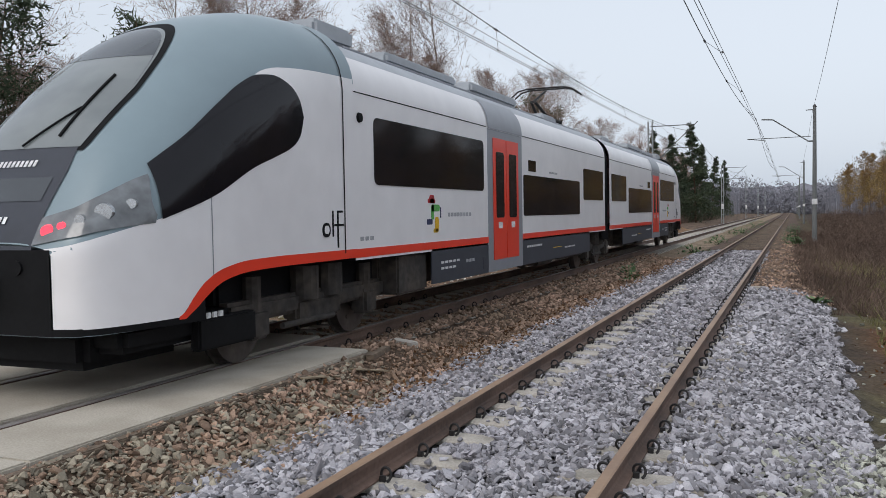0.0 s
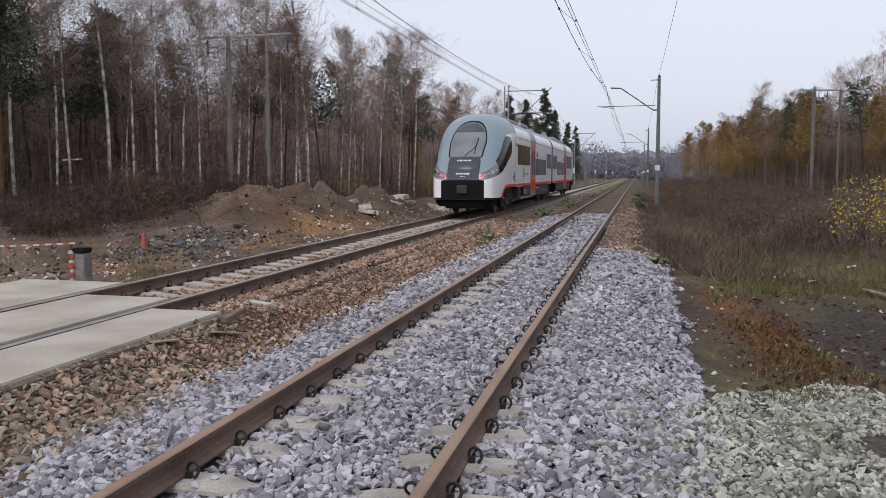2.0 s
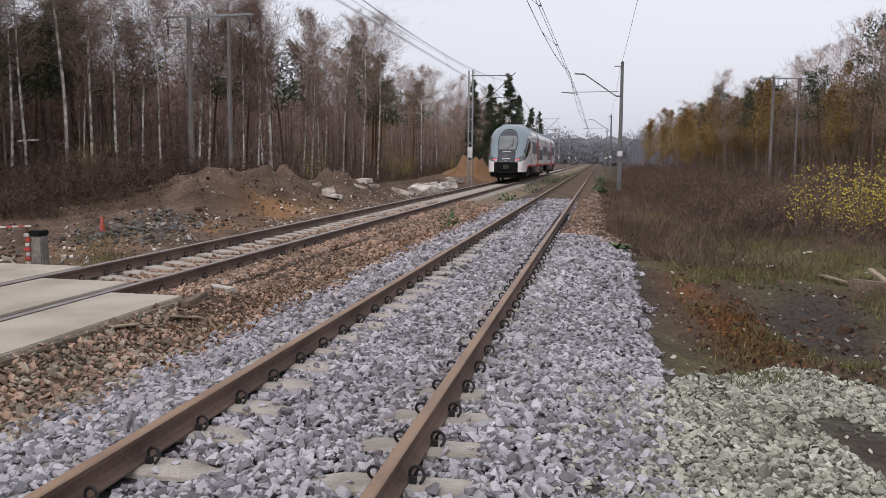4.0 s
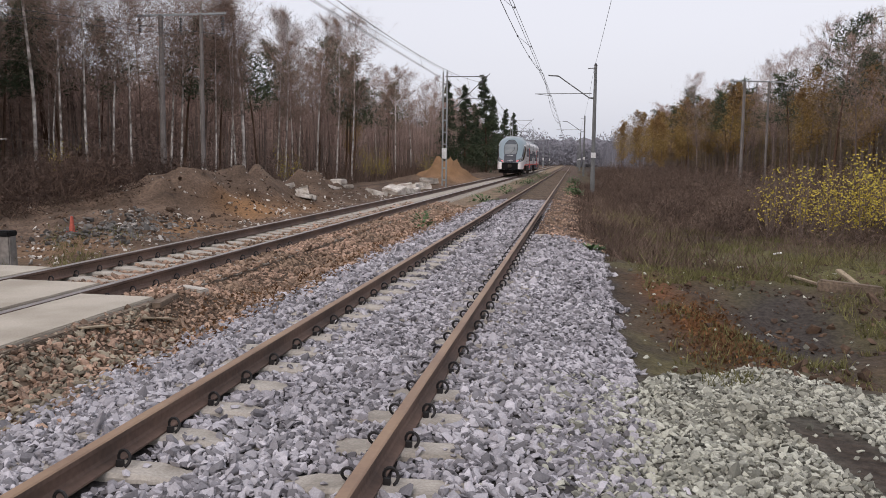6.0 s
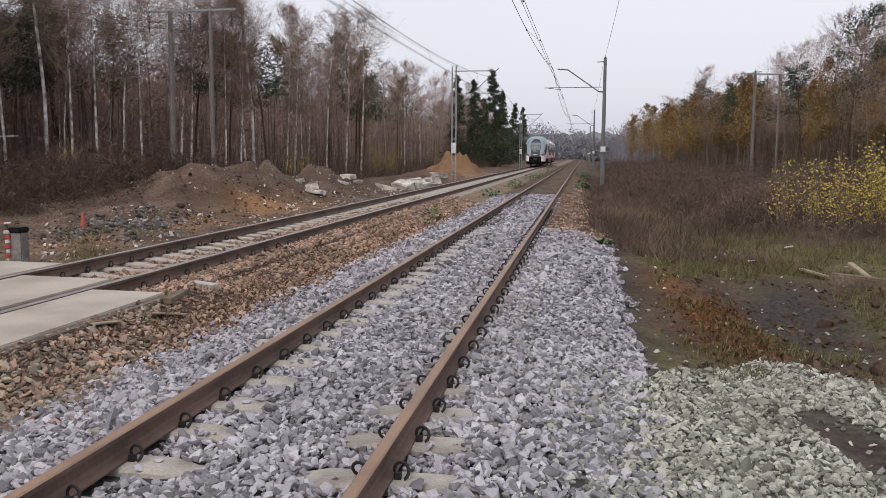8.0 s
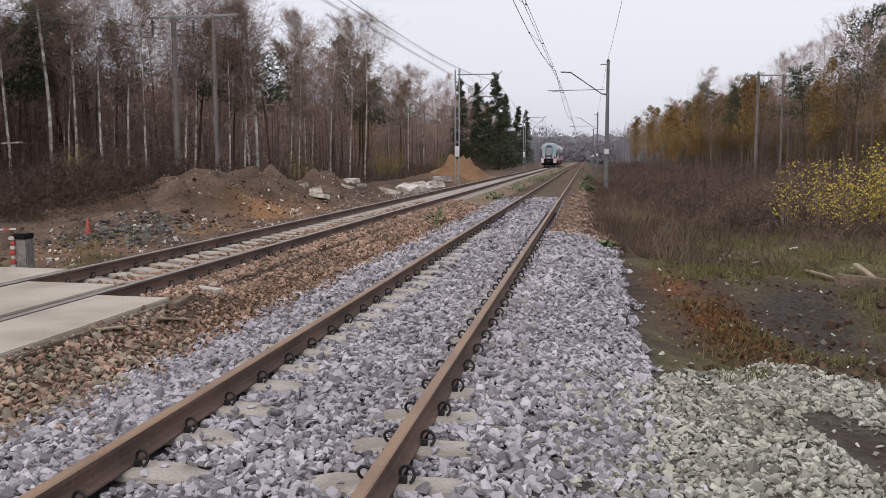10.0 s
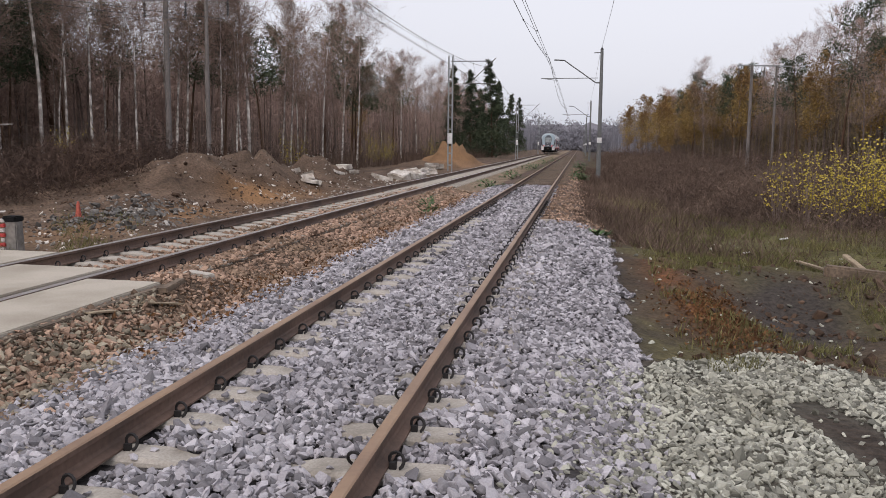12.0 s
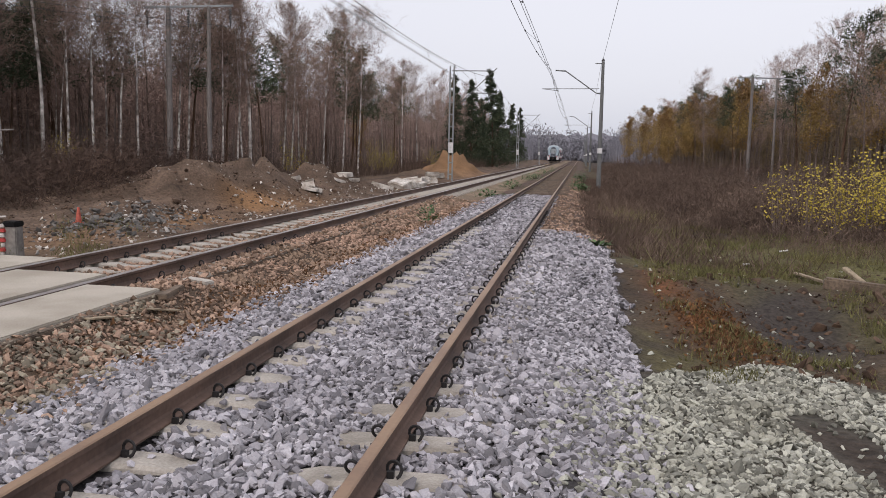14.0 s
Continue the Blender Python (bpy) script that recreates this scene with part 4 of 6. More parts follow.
def bogie_frame(train, u):
    for sx in (1, -1):
        bm = bmesh.new()
        box(bm, sx * 1.0 - 0.09, sx * 1.0 + 0.09, u - 1.75, u + 1.75, 0.45, 0.68, 0.04)
        box(bm, sx * 1.0 - 0.11, sx * 1.0 + 0.11, u - 0.5, u + 0.5, 0.34, 0.60, 0.04)
        for d in (-1.25, 1.25):
            box(bm, sx * 1.02 - 0.12, sx * 1.02 + 0.12, u + d - 0.17, u + d + 0.17, 0.26, 0.58, 0.04)
            rod(bm, (sx * 1.02, u + d, 0.55), (sx * 1.02, u + d, 0.92), 0.10, 0.10, 10)
        rod(bm, (sx * 1.06, u - 0.28, 0.60), (sx * 1.06, u - 0.28, 0.98), 0.17, 0.17, 12)
        rod(bm, (sx * 1.06, u + 0.28, 0.60), (sx * 1.06, u + 0.28, 0.98), 0.17, 0.17, 12)
        rod(bm, (sx * 1.16, u - 0.9, 0.36), (sx * 1.16, u + 0.2, 0.36), 0.035, 0.035, 8)
        part("bogie_frame", bm, M["under"], train, "dusty dark bogie frame with springs")
    bm = bmesh.new()
    box(bm, -0.95, 0.95, u - 0.35, u + 0.35, 0.42, 0.66, 0.03)
    part("bolster", bm, M["under"], train)


def wheelset(train, u):
    bm = bmesh.new()
    rod(bm, (-0.95, 0, 0), (0.95, 0, 0), 0.085, 0.085, 12)
    for sx in (1, -1):
        rod(bm, (sx * 0.69, 0, 0), (sx * 0.72, 0, 0), 0.45, 0.45, 28)
        rod(bm, (sx * 0.72, 0, 0), (sx * 0.83, 0, 0), 0.42, 0.415, 28)
        for k in range(3):
            a = 2.094 * k
            rod(bm, (sx * 0.80, 0.24 * math.cos(a), 0.24 * math.sin(a)), (sx * 0.845, 0.24 * math.cos(a), 0.24 * math.sin(a)), 0.03, 0.03, 8)
    ob = part("wheelset", bm, M["steel"], train, "steel wheels on their axle")
    ob.location = (0, u, 0.42)
    return ob


def build_train():
    train = tagged(new("commuter_train"), "white and blue-grey two-car electric train with red doors", "train")
    for way in (1, -1):
        e = End(train, way)
        e.cab()
        e.body()
        e.fittings()
    ring = []
    for s in (0.93, 0.965):
        q = [(1.42 * s, 0.75)] + [(1.42 * s * (1 - k**ROUND) ** (1 / ROUND), 2.9 + 0.92 * s * k) for k in np.linspace(0, 1, 24)]
        ring.append(q + [(-x, z) for x, z in reversed(q[:-1])])
    verts, n = [], len(ring[0])
    us = np.linspace(HALF - 0.34, HALF + 0.34, 15)
    for i, u in enumerate(us):
        verts += [(x, u, z) for x, z in ring[i % 2]]
    solid("gangway_bellows", verts, grid_faces(len(us), n), M["black"], train, "black ribbed gangway between the cars")
    wheels = []
    for u in (3.65, HALF, 2 * HALF - 3.65):
        bogie_frame(train, u)
        wheels += [wheelset(train, u - 1.25), wheelset(train, u + 1.25)]
    # pantograph
    u = HALF - 1.7
    bm = bmesh.new()
    for a, b, r in (((-0.45, u - 0.5, 4.0), (0.45, u - 0.5, 4.0), 0.03), ((-0.45, u + 0.5, 4.0), (0.45, u + 0.5, 4.0), 0.03), ((0.4, u - 0.5, 4.0), (0.4, u + 0.5, 4.0), 0.03), ((-0.4, u - 0.5, 4.0), (-0.4, u + 0.5, 4.0), 0.03),
                    ((-0.15, u + 0.4, 4.03), (-0.05, u - 0.75, 4.42), 0.04), ((0.15, u + 0.4, 4.03), (0.05, u - 0.75, 4.42), 0.04), ((0, u - 0.75, 4.42), (0, u + 0.55, 4.88), 0.03)):
        rod(bm, a, b, r, r, 8)
    for d in (-0.5, 0.5):
        for x in (-0.4, 0.4):
            rod(bm, (x, u + d, 3.8), (x, u + d, 4.0), 0.05, 0.05, 8)
    arm = part("pantograph_arm", bm, M["clip"], train, "folded dark pantograph arm")
    bm = bmesh.new()
    for d in (0.40, 0.72):
        pts = [(-0.95, u + d, 4.72), (-0.75, u + d, 4.88), (-0.5, u + d, 4.93), (0.5, u + d, 4.93), (0.75, u + d, 4.88), (0.95, u + d, 4.72)]
        for a, b in zip(pts, pts[1:]):
            rod(bm, a, b, 0.022, 0.022, 6)
    for x in (-0.5, 0.5):
        rod(bm, (x, u + 0.40, 4.92), (x, u + 0.72, 4.92), 0.018, 0.018, 6)
    part("pantograph_head", bm, M["clip"], arm)
    return train, wheels


TRAIN, WHEELS = build_train()
TIP = [(0, 5.1), (0.5, 11.15), (1, 17.5), (1.5, 24.1), (2, 30.8), (2.5, 37.5), (3, 44.3), (5.5, 77.8), (6.5, 91.6), (7.5, 105.6), (10, 141.5), (12, 170.3), (14, 199.0)]


def tip_at(t):
    a, b = np.array(TIP, float).T
    return float(curve(a, b, t))


# ---------------------------------------------------------------- level crossing
def slab_panel(crossing, xs, y_from, end, label=""):
    """One strip of concrete paving, cut off at its end."""
    x0, x1 = xs
    top, low = 0.0, -0.22
    ya, yb = end(x0), end(x1)
    ring = [(x0, y_from), (x1, y_from), (x1, yb), (x0, ya)]
    bm = bmesh.new()
    t = [bm.verts.new((x, y, top)) for x, y in ring]
    b = [bm.verts.new((x, y, low)) for x, y in ring]
    bm.faces.new(t)
    bm.faces.new(list(reversed(b)))
    for i in range(4):
        bm.faces.new((t[i], b[i], b[(i + 1) % 4], t[(i + 1) % 4]))
    bmesh.ops.recalc_face_normals(bm, faces=bm.faces)
    bmesh.ops.bevel(bm, geom=[e for e in bm.edges if all(v.co.z > -0.1 for v in e.verts)], offset=0.012, segments=2, affect="EDGES")
    part("concrete_slab", bm, M["slab"], crossing, label)


def build_crossing():
    crossing = tagged(new("crossing_paving"), "worn pale concrete slabs of a level crossing between the rails", "crossing", kind="structure")
    for xs, last in (((-3.66, -2.76), 8.75), ((-5.13, -3.88), 9.6), ((-7.0, -5.33), 10.85)):
        ys = [-14.0, -8.0, -2.0, 4.0]
        for a, b in zip(ys, ys[1:]):
            slab_panel(crossing, xs, a, lambda x, b=b: b - 0.012)
        slab_panel(crossing, xs, 4.0, lambda x, last=last: last - 0.04 * (x - xs[0]))
    bm = bmesh.new()
    box(bm, -2.755, -2.66, 2.0, 8.8, -0.3, -0.03, 0.01)
    part("edge_beam", bm, M["timber"], crossing)


build_crossing()


# ---------------------------------------------------------------- overhead line
def mast(name, x, y, top, way, pale, label):
    """A mast with a cantilever that reaches way metres over the track."""
    post = tagged(new(name), label, "mast", group="overhead line masts")
    post.location = (x, y, 0)
    bm = bmesh.new()
    foot = float(height(x, y))
    if pale:
        for d in (-0.14, 0.14):
            box(bm, d - 0.045, d + 0.045, -0.09, 0.09, foot - 0.2, top, 0.01)
        for k in range(9):
            box(bm, -0.14, 0.14, -0.10, -0.085, foot + 0.4 + 0.85 * k, foot + 0.5 + 0.85 * k)
    else:
        rod(bm, (0, 0, foot - 0.2), (0, 0, top), 0.16, 0.10, 10)
    part("post", bm, M["mast_pale" if pale else "mast"], post)
    s = 1 if way > 0 else -1
    bm = bmesh.new()
    if pale:
        rod(bm, (0, 0, top - 0.35), (way, 0, top - 0.35), 0.035, 0.03, 8)
        rod(bm, (way * 0.2, 0, top - 2.6), (way * 1.1, 0, top - 0.15), 0.03, 0.03, 8)
        rod(bm, (way * 0.3, 0, top - 1.9), (way * 1.05, 0, top - 1.9), 0.025, 0.025, 8)
    else:
        rod(bm, (0, 0, top - 2.05), (s * 0.35, 0, top - 2.05), 0.05, 0.05, 8)
        rod(bm, (s * 0.35, 0, top - 2.05), (way * 0.8, 0, top - 0.62), 0.038, 0.038, 8)
        rod(bm, (way * 0.8, 0, top - 0.62), (way * 1.02, 0, top - 0.58), 0.045, 0.045, 8)
        rod(bm, (0, 0, top - 0.12), (s * 0.5, 0, top - 0.14), 0.03, 0.03, 6)
    part("cantilever", bm, M["mast"], post, "dark cantilever arm")
    bm = bmesh.new()
    if not pale:
        rod(bm, (s * 0.2, 0, top - 1.75), (way * 1.3, 0, top - 1.78), 0.022, 0.022, 6)
        rod(bm, (way * 0.95, 0, top - 1.9), (way * 1.28, 0, top - 1.78), 0.018, 0.018, 6)
    else:
        rod(bm, (way * 0.25, 0, top - 2.5), (way * 0.35, 0, top - 2.3), 0.06, 0.05, 8)
    part("steady_arm", bm, M["mast"], post)
    bm = bmesh.new()
    if not pale:
        for k in range(3):
            rod(bm, (0, 0, top + 0.03 + 0.06 * k), (0, 0, top + 0.075 + 0.06 * k), 0.13 - 0.03 * k, 0.11 - 0.03 * k, 10)
        plate = bmesh.new()
        box(plate, -0.16, 0.16, -0.19, -0.165, 1.75, 2.1, 0.01)
        part("sign_plate", plate, M["sign"], post, "small white enamel plate")
    else:
        box(bm, -0.17, 0.17, -0.12, -0.10, 1.6, 2.35, 0.01)
    part("cap" if not pale else "sign_plate", bm, M["insulator"] if not pale else M["sign"], post)
    return post


SPAN = 66.0
R_Y, L_Y = 57.5, 61.0
for k in range(-1, 5):
    mast("overhead_line_mast", 3.0 + (0.1 if k % 2 else 0), R_Y + SPAN * k, 7.7, -3.0, False, "dark concrete overhead line mast with a cantilever arm")
    mast("steel_line_mast", -7.45, L_Y + SPAN * k, 7.75, 2.9, True, "pale steel twin-channel line mast with a cantilever arm")


def wires(name, x, y0, label):
    """Carrying rope, contact wires and droppers over one track."""
    line = tagged(new(name), label, "overhead wire")
    def rope(nm, pts, r):
        verts, faces = [], []
        for p in pts:
            for k in range(5):
                a = 2 * math.pi * k / 5
                verts.append((p[0] + r * math.cos(a), p[1], p[2] + r * math.sin(a)))
        for i in range(len(pts) - 1):
            for k in range(5):
                j = (k + 1) % 5
                faces.append((i * 5 + k, i * 5 + j, i * 5 + 5 + j, i * 5 + 5 + k))
        solid(nm, verts, faces, M["wire"], line)
    low = 5.6 if x > -2 else 5.3
    rope_x = x - (0.45 if x > -2 else 0.1)
    sag = lambda y: 7.2 - 1.25 * (1 - (2 * (((y - y0) / SPAN) % 1.0) - 1) ** 2) - (0.25 if x < -2 else 0)
    stagger = lambda y: x + 0.12 * math.cos(math.pi * (y - y0) / SPAN)
    ys = np.arange(y0 - 2 * SPAN, y0 + 4 * SPAN, 3.0)
    rope("carrying_rope", [(rope_x, y, sag(y)) for y in ys], 0.011)
    for d in (-0.04, 0.04):
        rope("contact_wire", [(stagger(y) + d, y, low) for y in ys], 0.0075)
    rope("earth_wire", [(x + (2.8 if x > -2 else -2.4), y, 7.5 - 0.5 * (1 - (2 * (((y - y0) / SPAN) % 1.0) - 1) ** 2)) for y in ys], 0.008)
    for y in np.arange(y0 - SPAN, y0 + 2 * SPAN, 8.0):
        bm = bmesh.new()
        rod(bm, (stagger(y), y, low), (rope_x, y, sag(y)), 0.005, 0.005, 4)
        rod(bm, (rope_x, y - 0.1, sag(y)), (rope_x, y + 0.1, sag(y)), 0.03, 0.03, 5)
        rod(bm, (stagger(y), y - 0.06, low + 0.02), (stagger(y), y + 0.06, low + 0.02), 0.025, 0.025, 5)
        part("dropper", bm, M["wire"], line)


wires("near_overhead_wires", 0.08, R_Y, "thin dark overhead wires with droppers")
wires("far_overhead_wires", LEFT, L_Y, "thin dark overhead wires with droppers")


def twin_pole(x, y, top, turn, wide, label):
    """A timber twin-pole carrier of a power line."""
    thing = tagged(new("power_line_pole"), label, "power pole", group="power line poles")
    thing.matrix_world = pose(x, y, 0, 0, 0, turn)
    z0 = float(height(x, y)) - 0.3
    for d in (-wide / 2, wide / 2):
        bm = bmesh.new()
        rod(bm, (d, 0, z0), (d, 0, top), 0.15 if d < 0 else 0.11, 0.11 if d < 0 else 0.08, 10)
        part("pole", bm, M["pole"], thing)
    bm = bmesh.new()
    box(bm, -wide * 1.1, wide * 1.1, -0.05, 0.05, top - 0.05, top + 0.04, 0.01)
    part("crossarm", bm, M["mast_pale"], thing)
    for d in (-wide * 1.03, 0, wide * 1.03):
        bm = bmesh.new()
        for k in range(5):
            rod(bm, (d, 0, top - 0.25 - 0.13 * k), (d, 0, top - 0.17 - 0.13 * k), 0.09, 0.05, 8)
        rod(bm, (d, 0, top - 0.95), (d, 0, top - 0.1), 0.02, 0.02, 5)
        part("insulator", bm, M["insulator"], thing, "dark hanging insulator string")


twin_pole(-16.35, 38.0, 8.05, -4, 2.05, "grey twin-pole power line carrier with hanging insulators")
twin_pole(16.0, 72.0, 8.0, 12, 2.0, "grey twin-pole power line carrier before the woods")


# ---------------------------------------------------------------- woods
def tube(verts, faces, pts, radii, sides=6):
    base = len(verts)
    for i, (p, r) in enumerate(zip(pts, radii)):
        d = (pts[min(i + 1, len(pts) - 1)] - pts[max(i - 1, 0)]).normalized()
        s = d.orthogonal().normalized()
        t = d.cross(s)
        for k in range(sides):
            a = 2 * math.pi * k / sides
            verts.append(p + (s * math.cos(a) + t * math.sin(a)) * r)
    for i in range(len(pts) - 1):
        for k in range(sides):
            j = (k + 1) % sides
            faces.append((base + i * sides + k, base + i * sides + j, base + (i + 1) * sides + j, base + (i + 1) * sides + k))


for d in (-2.0, 0, 2.0):
    a, b = Vector((-16.35 + d, 38.0, 7.12)), Vector((-46.0 + 0.7 * d, 12.0 - 0.7 * d, 10.6))
    pts = [a.lerp(b, k / 10) - Vector((0, 0, 0.7 * (1 - (2 * k / 10 - 1) ** 2))) for k in range(11)]
    cv, cf = [], []
    tube(cv, cf, pts, [0.013] * 11, 4)
    tagged(new("power_cable", mesh_of("power_cable", cv, cf, M["wire"])), "thin dark power cable over the woods", "cable", group="power cables")


def sprig(verts, faces, p, way, long, wide):
    """A slim twig or leaf blade: one triangle pair folded lengthwise."""
    s = way.orthogonal().normalized()
    s.rotate(Matrix.Rotation(random.uniform(0, 6.28), 3, way))
    b = len(verts)
    verts.extend((p - s * wide, p + s * wide, p + way * long))
    faces.append((b, b + 1, b + 2))


def tree_meshes(kind, tall, twigs):
    """Trunk with limbs, and a ragged crown of twigs or leaves."""
    tv, tf, cv, cf = [], [], [], []
    lean = Vector((random.uniform(-0.06, 0.06), random.uniform(-0.06, 0.06), 1))
    r0 = tall * {"birch": 0.0062, "bare": 0.0072, "pine": 0.0105, "spruce": 0.011, "autumn": 0.0075}[kind]
    pts, rad, p = [], [], Vector((0, 0, -0.3))
    bend = Vector((0, 0, 0))
    for i in range(12):
        pts.append(p.copy())
        rad.append(max(r0 * (1 - i / 11.5) ** 0.8, 0.012))
        bend += Vector((random.gauss(0, 0.02), random.gauss(0, 0.02), 0))
        p = p + (lean + bend) * (tall / 11)
    tube(tv, tf, pts, rad, 7)
    stem = len(tf)
    start = {"birch": 0.42, "bare": 0.3, "pine": 0.55, "spruce": 0.08, "autumn": 0.3}[kind]
    n = {"birch": 34, "bare": 36, "pine": 26, "spruce": 80, "autumn": 34}[kind]
    for b in range(n):
        h = start + (1 - start) * (b + random.random()) / n
        i = min(int(h * 11), 10)
        p = pts[i].lerp(pts[i + 1], h * 11 - i)
        a = random.uniform(0, 6.28)
        k = (h - start) / (1 - start)
        if kind == "spruce":
            reach, up = tall * 0.2 * (1 - k) + 0.15, -0.25 + 0.3 * k
        elif kind == "pine":
            reach, up = tall * (0.13 + 0.10 * math.sin(math.pi * min(k + 0.25, 1))) * random.uniform(0.7, 1.1), 0.25 + 0.35 * k
        else:
            reach, up = tall * (0.06 + 0.16 * math.sin(math.pi * min(0.15 + k * 0.85, 1))) * random.uniform(0.7, 1.2), random.uniform(0.5, 1.3)
        way = Vector((math.cos(a), math.sin(a), up)).normalized()
        limb = [p + way * reach * t + Vector((random.gauss(0, 0.06) * reach * (t > 0), random.gauss(0, 0.06) * reach * (t > 0), (0.12 if kind in ("birch", "bare", "autumn") else -0.05) * reach * t * t)) for t in (0, 0.5, 1)]
        tube(tv, tf, limb, [max(rad[i] * 0.3, 0.011), max(rad[i] * 0.18, 0.008), 0.005], 4)
        for _ in range(twigs):
            t = random.uniform(0.15, 1.05)
            q = limb[0].lerp(limb[2], t) + Vector((random.gauss(0, 1), random.gauss(0, 1), random.gauss(0, 0.8))) * reach * 0.16
            if kind in ("birch", "bare"):
                d = (way + Vector((random.gauss(0, 0.7), random.gauss(0, 0.7), random.gauss(-0.1 if kind == "birch" else 0.3, 0.7)))).normalized()
                sprig(cv, cf, q, d, random.uniform(0.25, 0.6), 0.009)
            elif kind == "autumn":
                d = Vector((random.gauss(0, 1), random.gauss(0, 1), random.gauss(0, 1))).normalized()
                sprig(cv, cf, q, d, random.uniform(0.10, 0.2), 0.048)
            else:
                d = (way * 0.6 + Vector((random.gauss(0, 0.7), random.gauss(0, 0.7), random.gauss(0.1, 0.6)))).normalized()
                sprig(cv, cf, q, d, random.uniform(0.2, 0.42) * (1.4 if kind == "spruce" else 1.0), 0.052 if kind == "spruce" else 0.045)
    bark = {"birch": M["birch_bark"], "bare": M["brown_bark"], "autumn": M["brown_bark"]}.get(kind, M["pine_bark"])
    leaf = {"birch": M["twig_grey"], "bare": M["twig"], "autumn": M["autumn"]}.get(kind, M["needle"])
    return mesh_of("trunk", tv, tf, bark, leaf if kind == "birch" else bark, smooth=True, slots=[0] * stem + [1] * (len(tf) - stem)), mesh_of("crown", cv, cf, leaf)


LABELS = {"birch": ("birch_tree", "slender white-barked birch with bare twigs"), "bare": ("bare_tree", "leafless grey-brown broadleaf tree at the wood's edge"),
          "pine": ("pine_tree", "dark green pine with a bare lower trunk"), "spruce": ("spruce_tree", "pointed dark green spruce"), "autumn": ("autumn_tree", "young tree with rust and yellow autumn leaves")}
STOCK = {}
for kind, tall, twigs, count in (("birch", 11.8, 105, 5), ("bare", 11.5, 90, 4), ("pine", 11.5, 80, 3), ("spruce", 15.0, 110, 2), ("autumn", 8.5, 75, 3)):
    for c in range(count):
        random.seed(100 * len(kind) + c)
        tm, cm = tree_meshes(kind, tall * (0.9 + 0.06 * c), twigs)
        t = tagged(new(LABELS[kind][0]), LABELS[kind][1], "tree", group=kind + " trees of the wood")
        for nm, me in (("trunk", tm), ("crown", cm)):
            o = new(nm, me)
            o.parent = t
        STOCK.setdefault(kind, []).append([t, False])


def plant(kind, x, y, size, which=None):
    if on_lane(x, y, 1.5):
        return
    s = STOCK[kind][which % len(STOCK[kind]) if which is not None else random.randrange(len(STOCK[kind]))]
    m = pose(x, y, float(height(x, y)), 0, 0, random.uniform(0, 360))
    if s[1]:
        t = copy_thing(s[0], m)
    else:
        t, s[1] = s[0], True
        t.matrix_world = m
    t.scale = (size, size, size)


random.seed(5)
EDGE_Y = [-20, 2, 18, 30, 37, 43, 52, 70, 110, 200, 330]
EDGE_X = [-44, -40, -33, -26, -20, -15.5, -14.2, -13.8, -13, -12.5, -12]


def wood_edge(y):
    """Where the wood by the far track begins."""
    return np.interp(y, EDGE_Y, EDGE_X)


# trees that stand out along the edge of that wood
for x, y, kind, size in ((-22.9, 33.6, "birch", 1.0), (-21.8, 34.9, "birch", 1.12), (-21.1, 35.7, "birch", 1.0), (-20.3, 36.6, "birch", 1.1), (-19.7, 37.6, "birch", 0.8), (-19.1, 38.2, "birch", 0.95), (-18.0, 39.9, "birch", 1.05), (-17.6, 40.2, "birch", 0.9),
                         (-16.8, 41.2, "birch", 1.2), (-16.5, 41.9, "birch", 0.9), (-15.9, 42.4, "birch", 0.85), (-15.7, 42.9, "birch", 0.9), (-15.5, 43.4, "birch", 1.15), (-14.8, 47.7, "birch", 0.85), (-14.2, 52.2, "birch", 0.8),
                         (-14.1, 56.1, "birch", 0.95), (-14.0, 59.9, "birch", 1.0), (-27.3, 27.8, "pine", 0.72), (-26.1, 29.8, "pine", 0.69), (-24.4, 31.9, "birch", 1.15), (-23.4, 33.3, "birch", 1.0), (-28.5, 26.5, "birch", 1.1), (-31.0, 24.0, "pine", 0.79), (-26.5, 34.0, "pine", 0.76), (-29.0, 31.0, "pine", 0.79), (-25.0, 37.0, "pine", 0.72), (-32.0, 29.0, "pine", 0.83), (-28.0, 37.5, "pine", 0.79), (-24.0, 35.5, "pine", 0.69), (-34.0, 25.0, "pine", 0.79), (-22.8, 38.5, "pine", 0.72)):
    plant(kind, x, y, size * random.uniform(0.95, 1.05))
# both sides of the lane
for x, y, kind, size in ((-22.3, 28.6, "pine", 0.85), (-24.6, 31.0, "pine", 0.95), (-27.5, 34.5, "pine", 0.95), (-30.5, 37.0, "pine", 1.0), (-24.5, 20.0, "pine", 0.95), (-27.5, 24.0, "pine", 1.05), (-29.0, 22.0, "pine", 0.95),
                         (-32.0, 28.0, "pine", 1.1), (-23.5, 17.5, "birch", 1.15), (-25.5, 21.5, "birch", 1.1), (-28.0, 20.0, "bare", 1.0), (-26.0, 17.0, "bare", 1.05), (-30.0, 25.5, "bare", 1.0)):
    plant(kind, x, y, size)
for k in range(150):
    y = 8 + 175 * random.random() ** 1.3
    x = float(wood_edge(y)) - 0.8 - random.random() * 9
    kind = random.choices(("birch", "bare", "pine", "autumn"), (2.4, 7, 3.2, 0.4))[0]
    plant(kind, x, y, random.uniform(0.68, 0.98) * (0.8 if y < 38 else 1.0))
for x, y, size in ((-11.2, 128, 1.0), (-14.0, 124, 0.92), (-12.6, 150, 0.95), (-15.8, 116, 0.85), (-13.0, 176, 0.85), (-14.5, 140, 0.8), (-13.2, 205, 0.9)):
    plant("spruce", x, y, size)
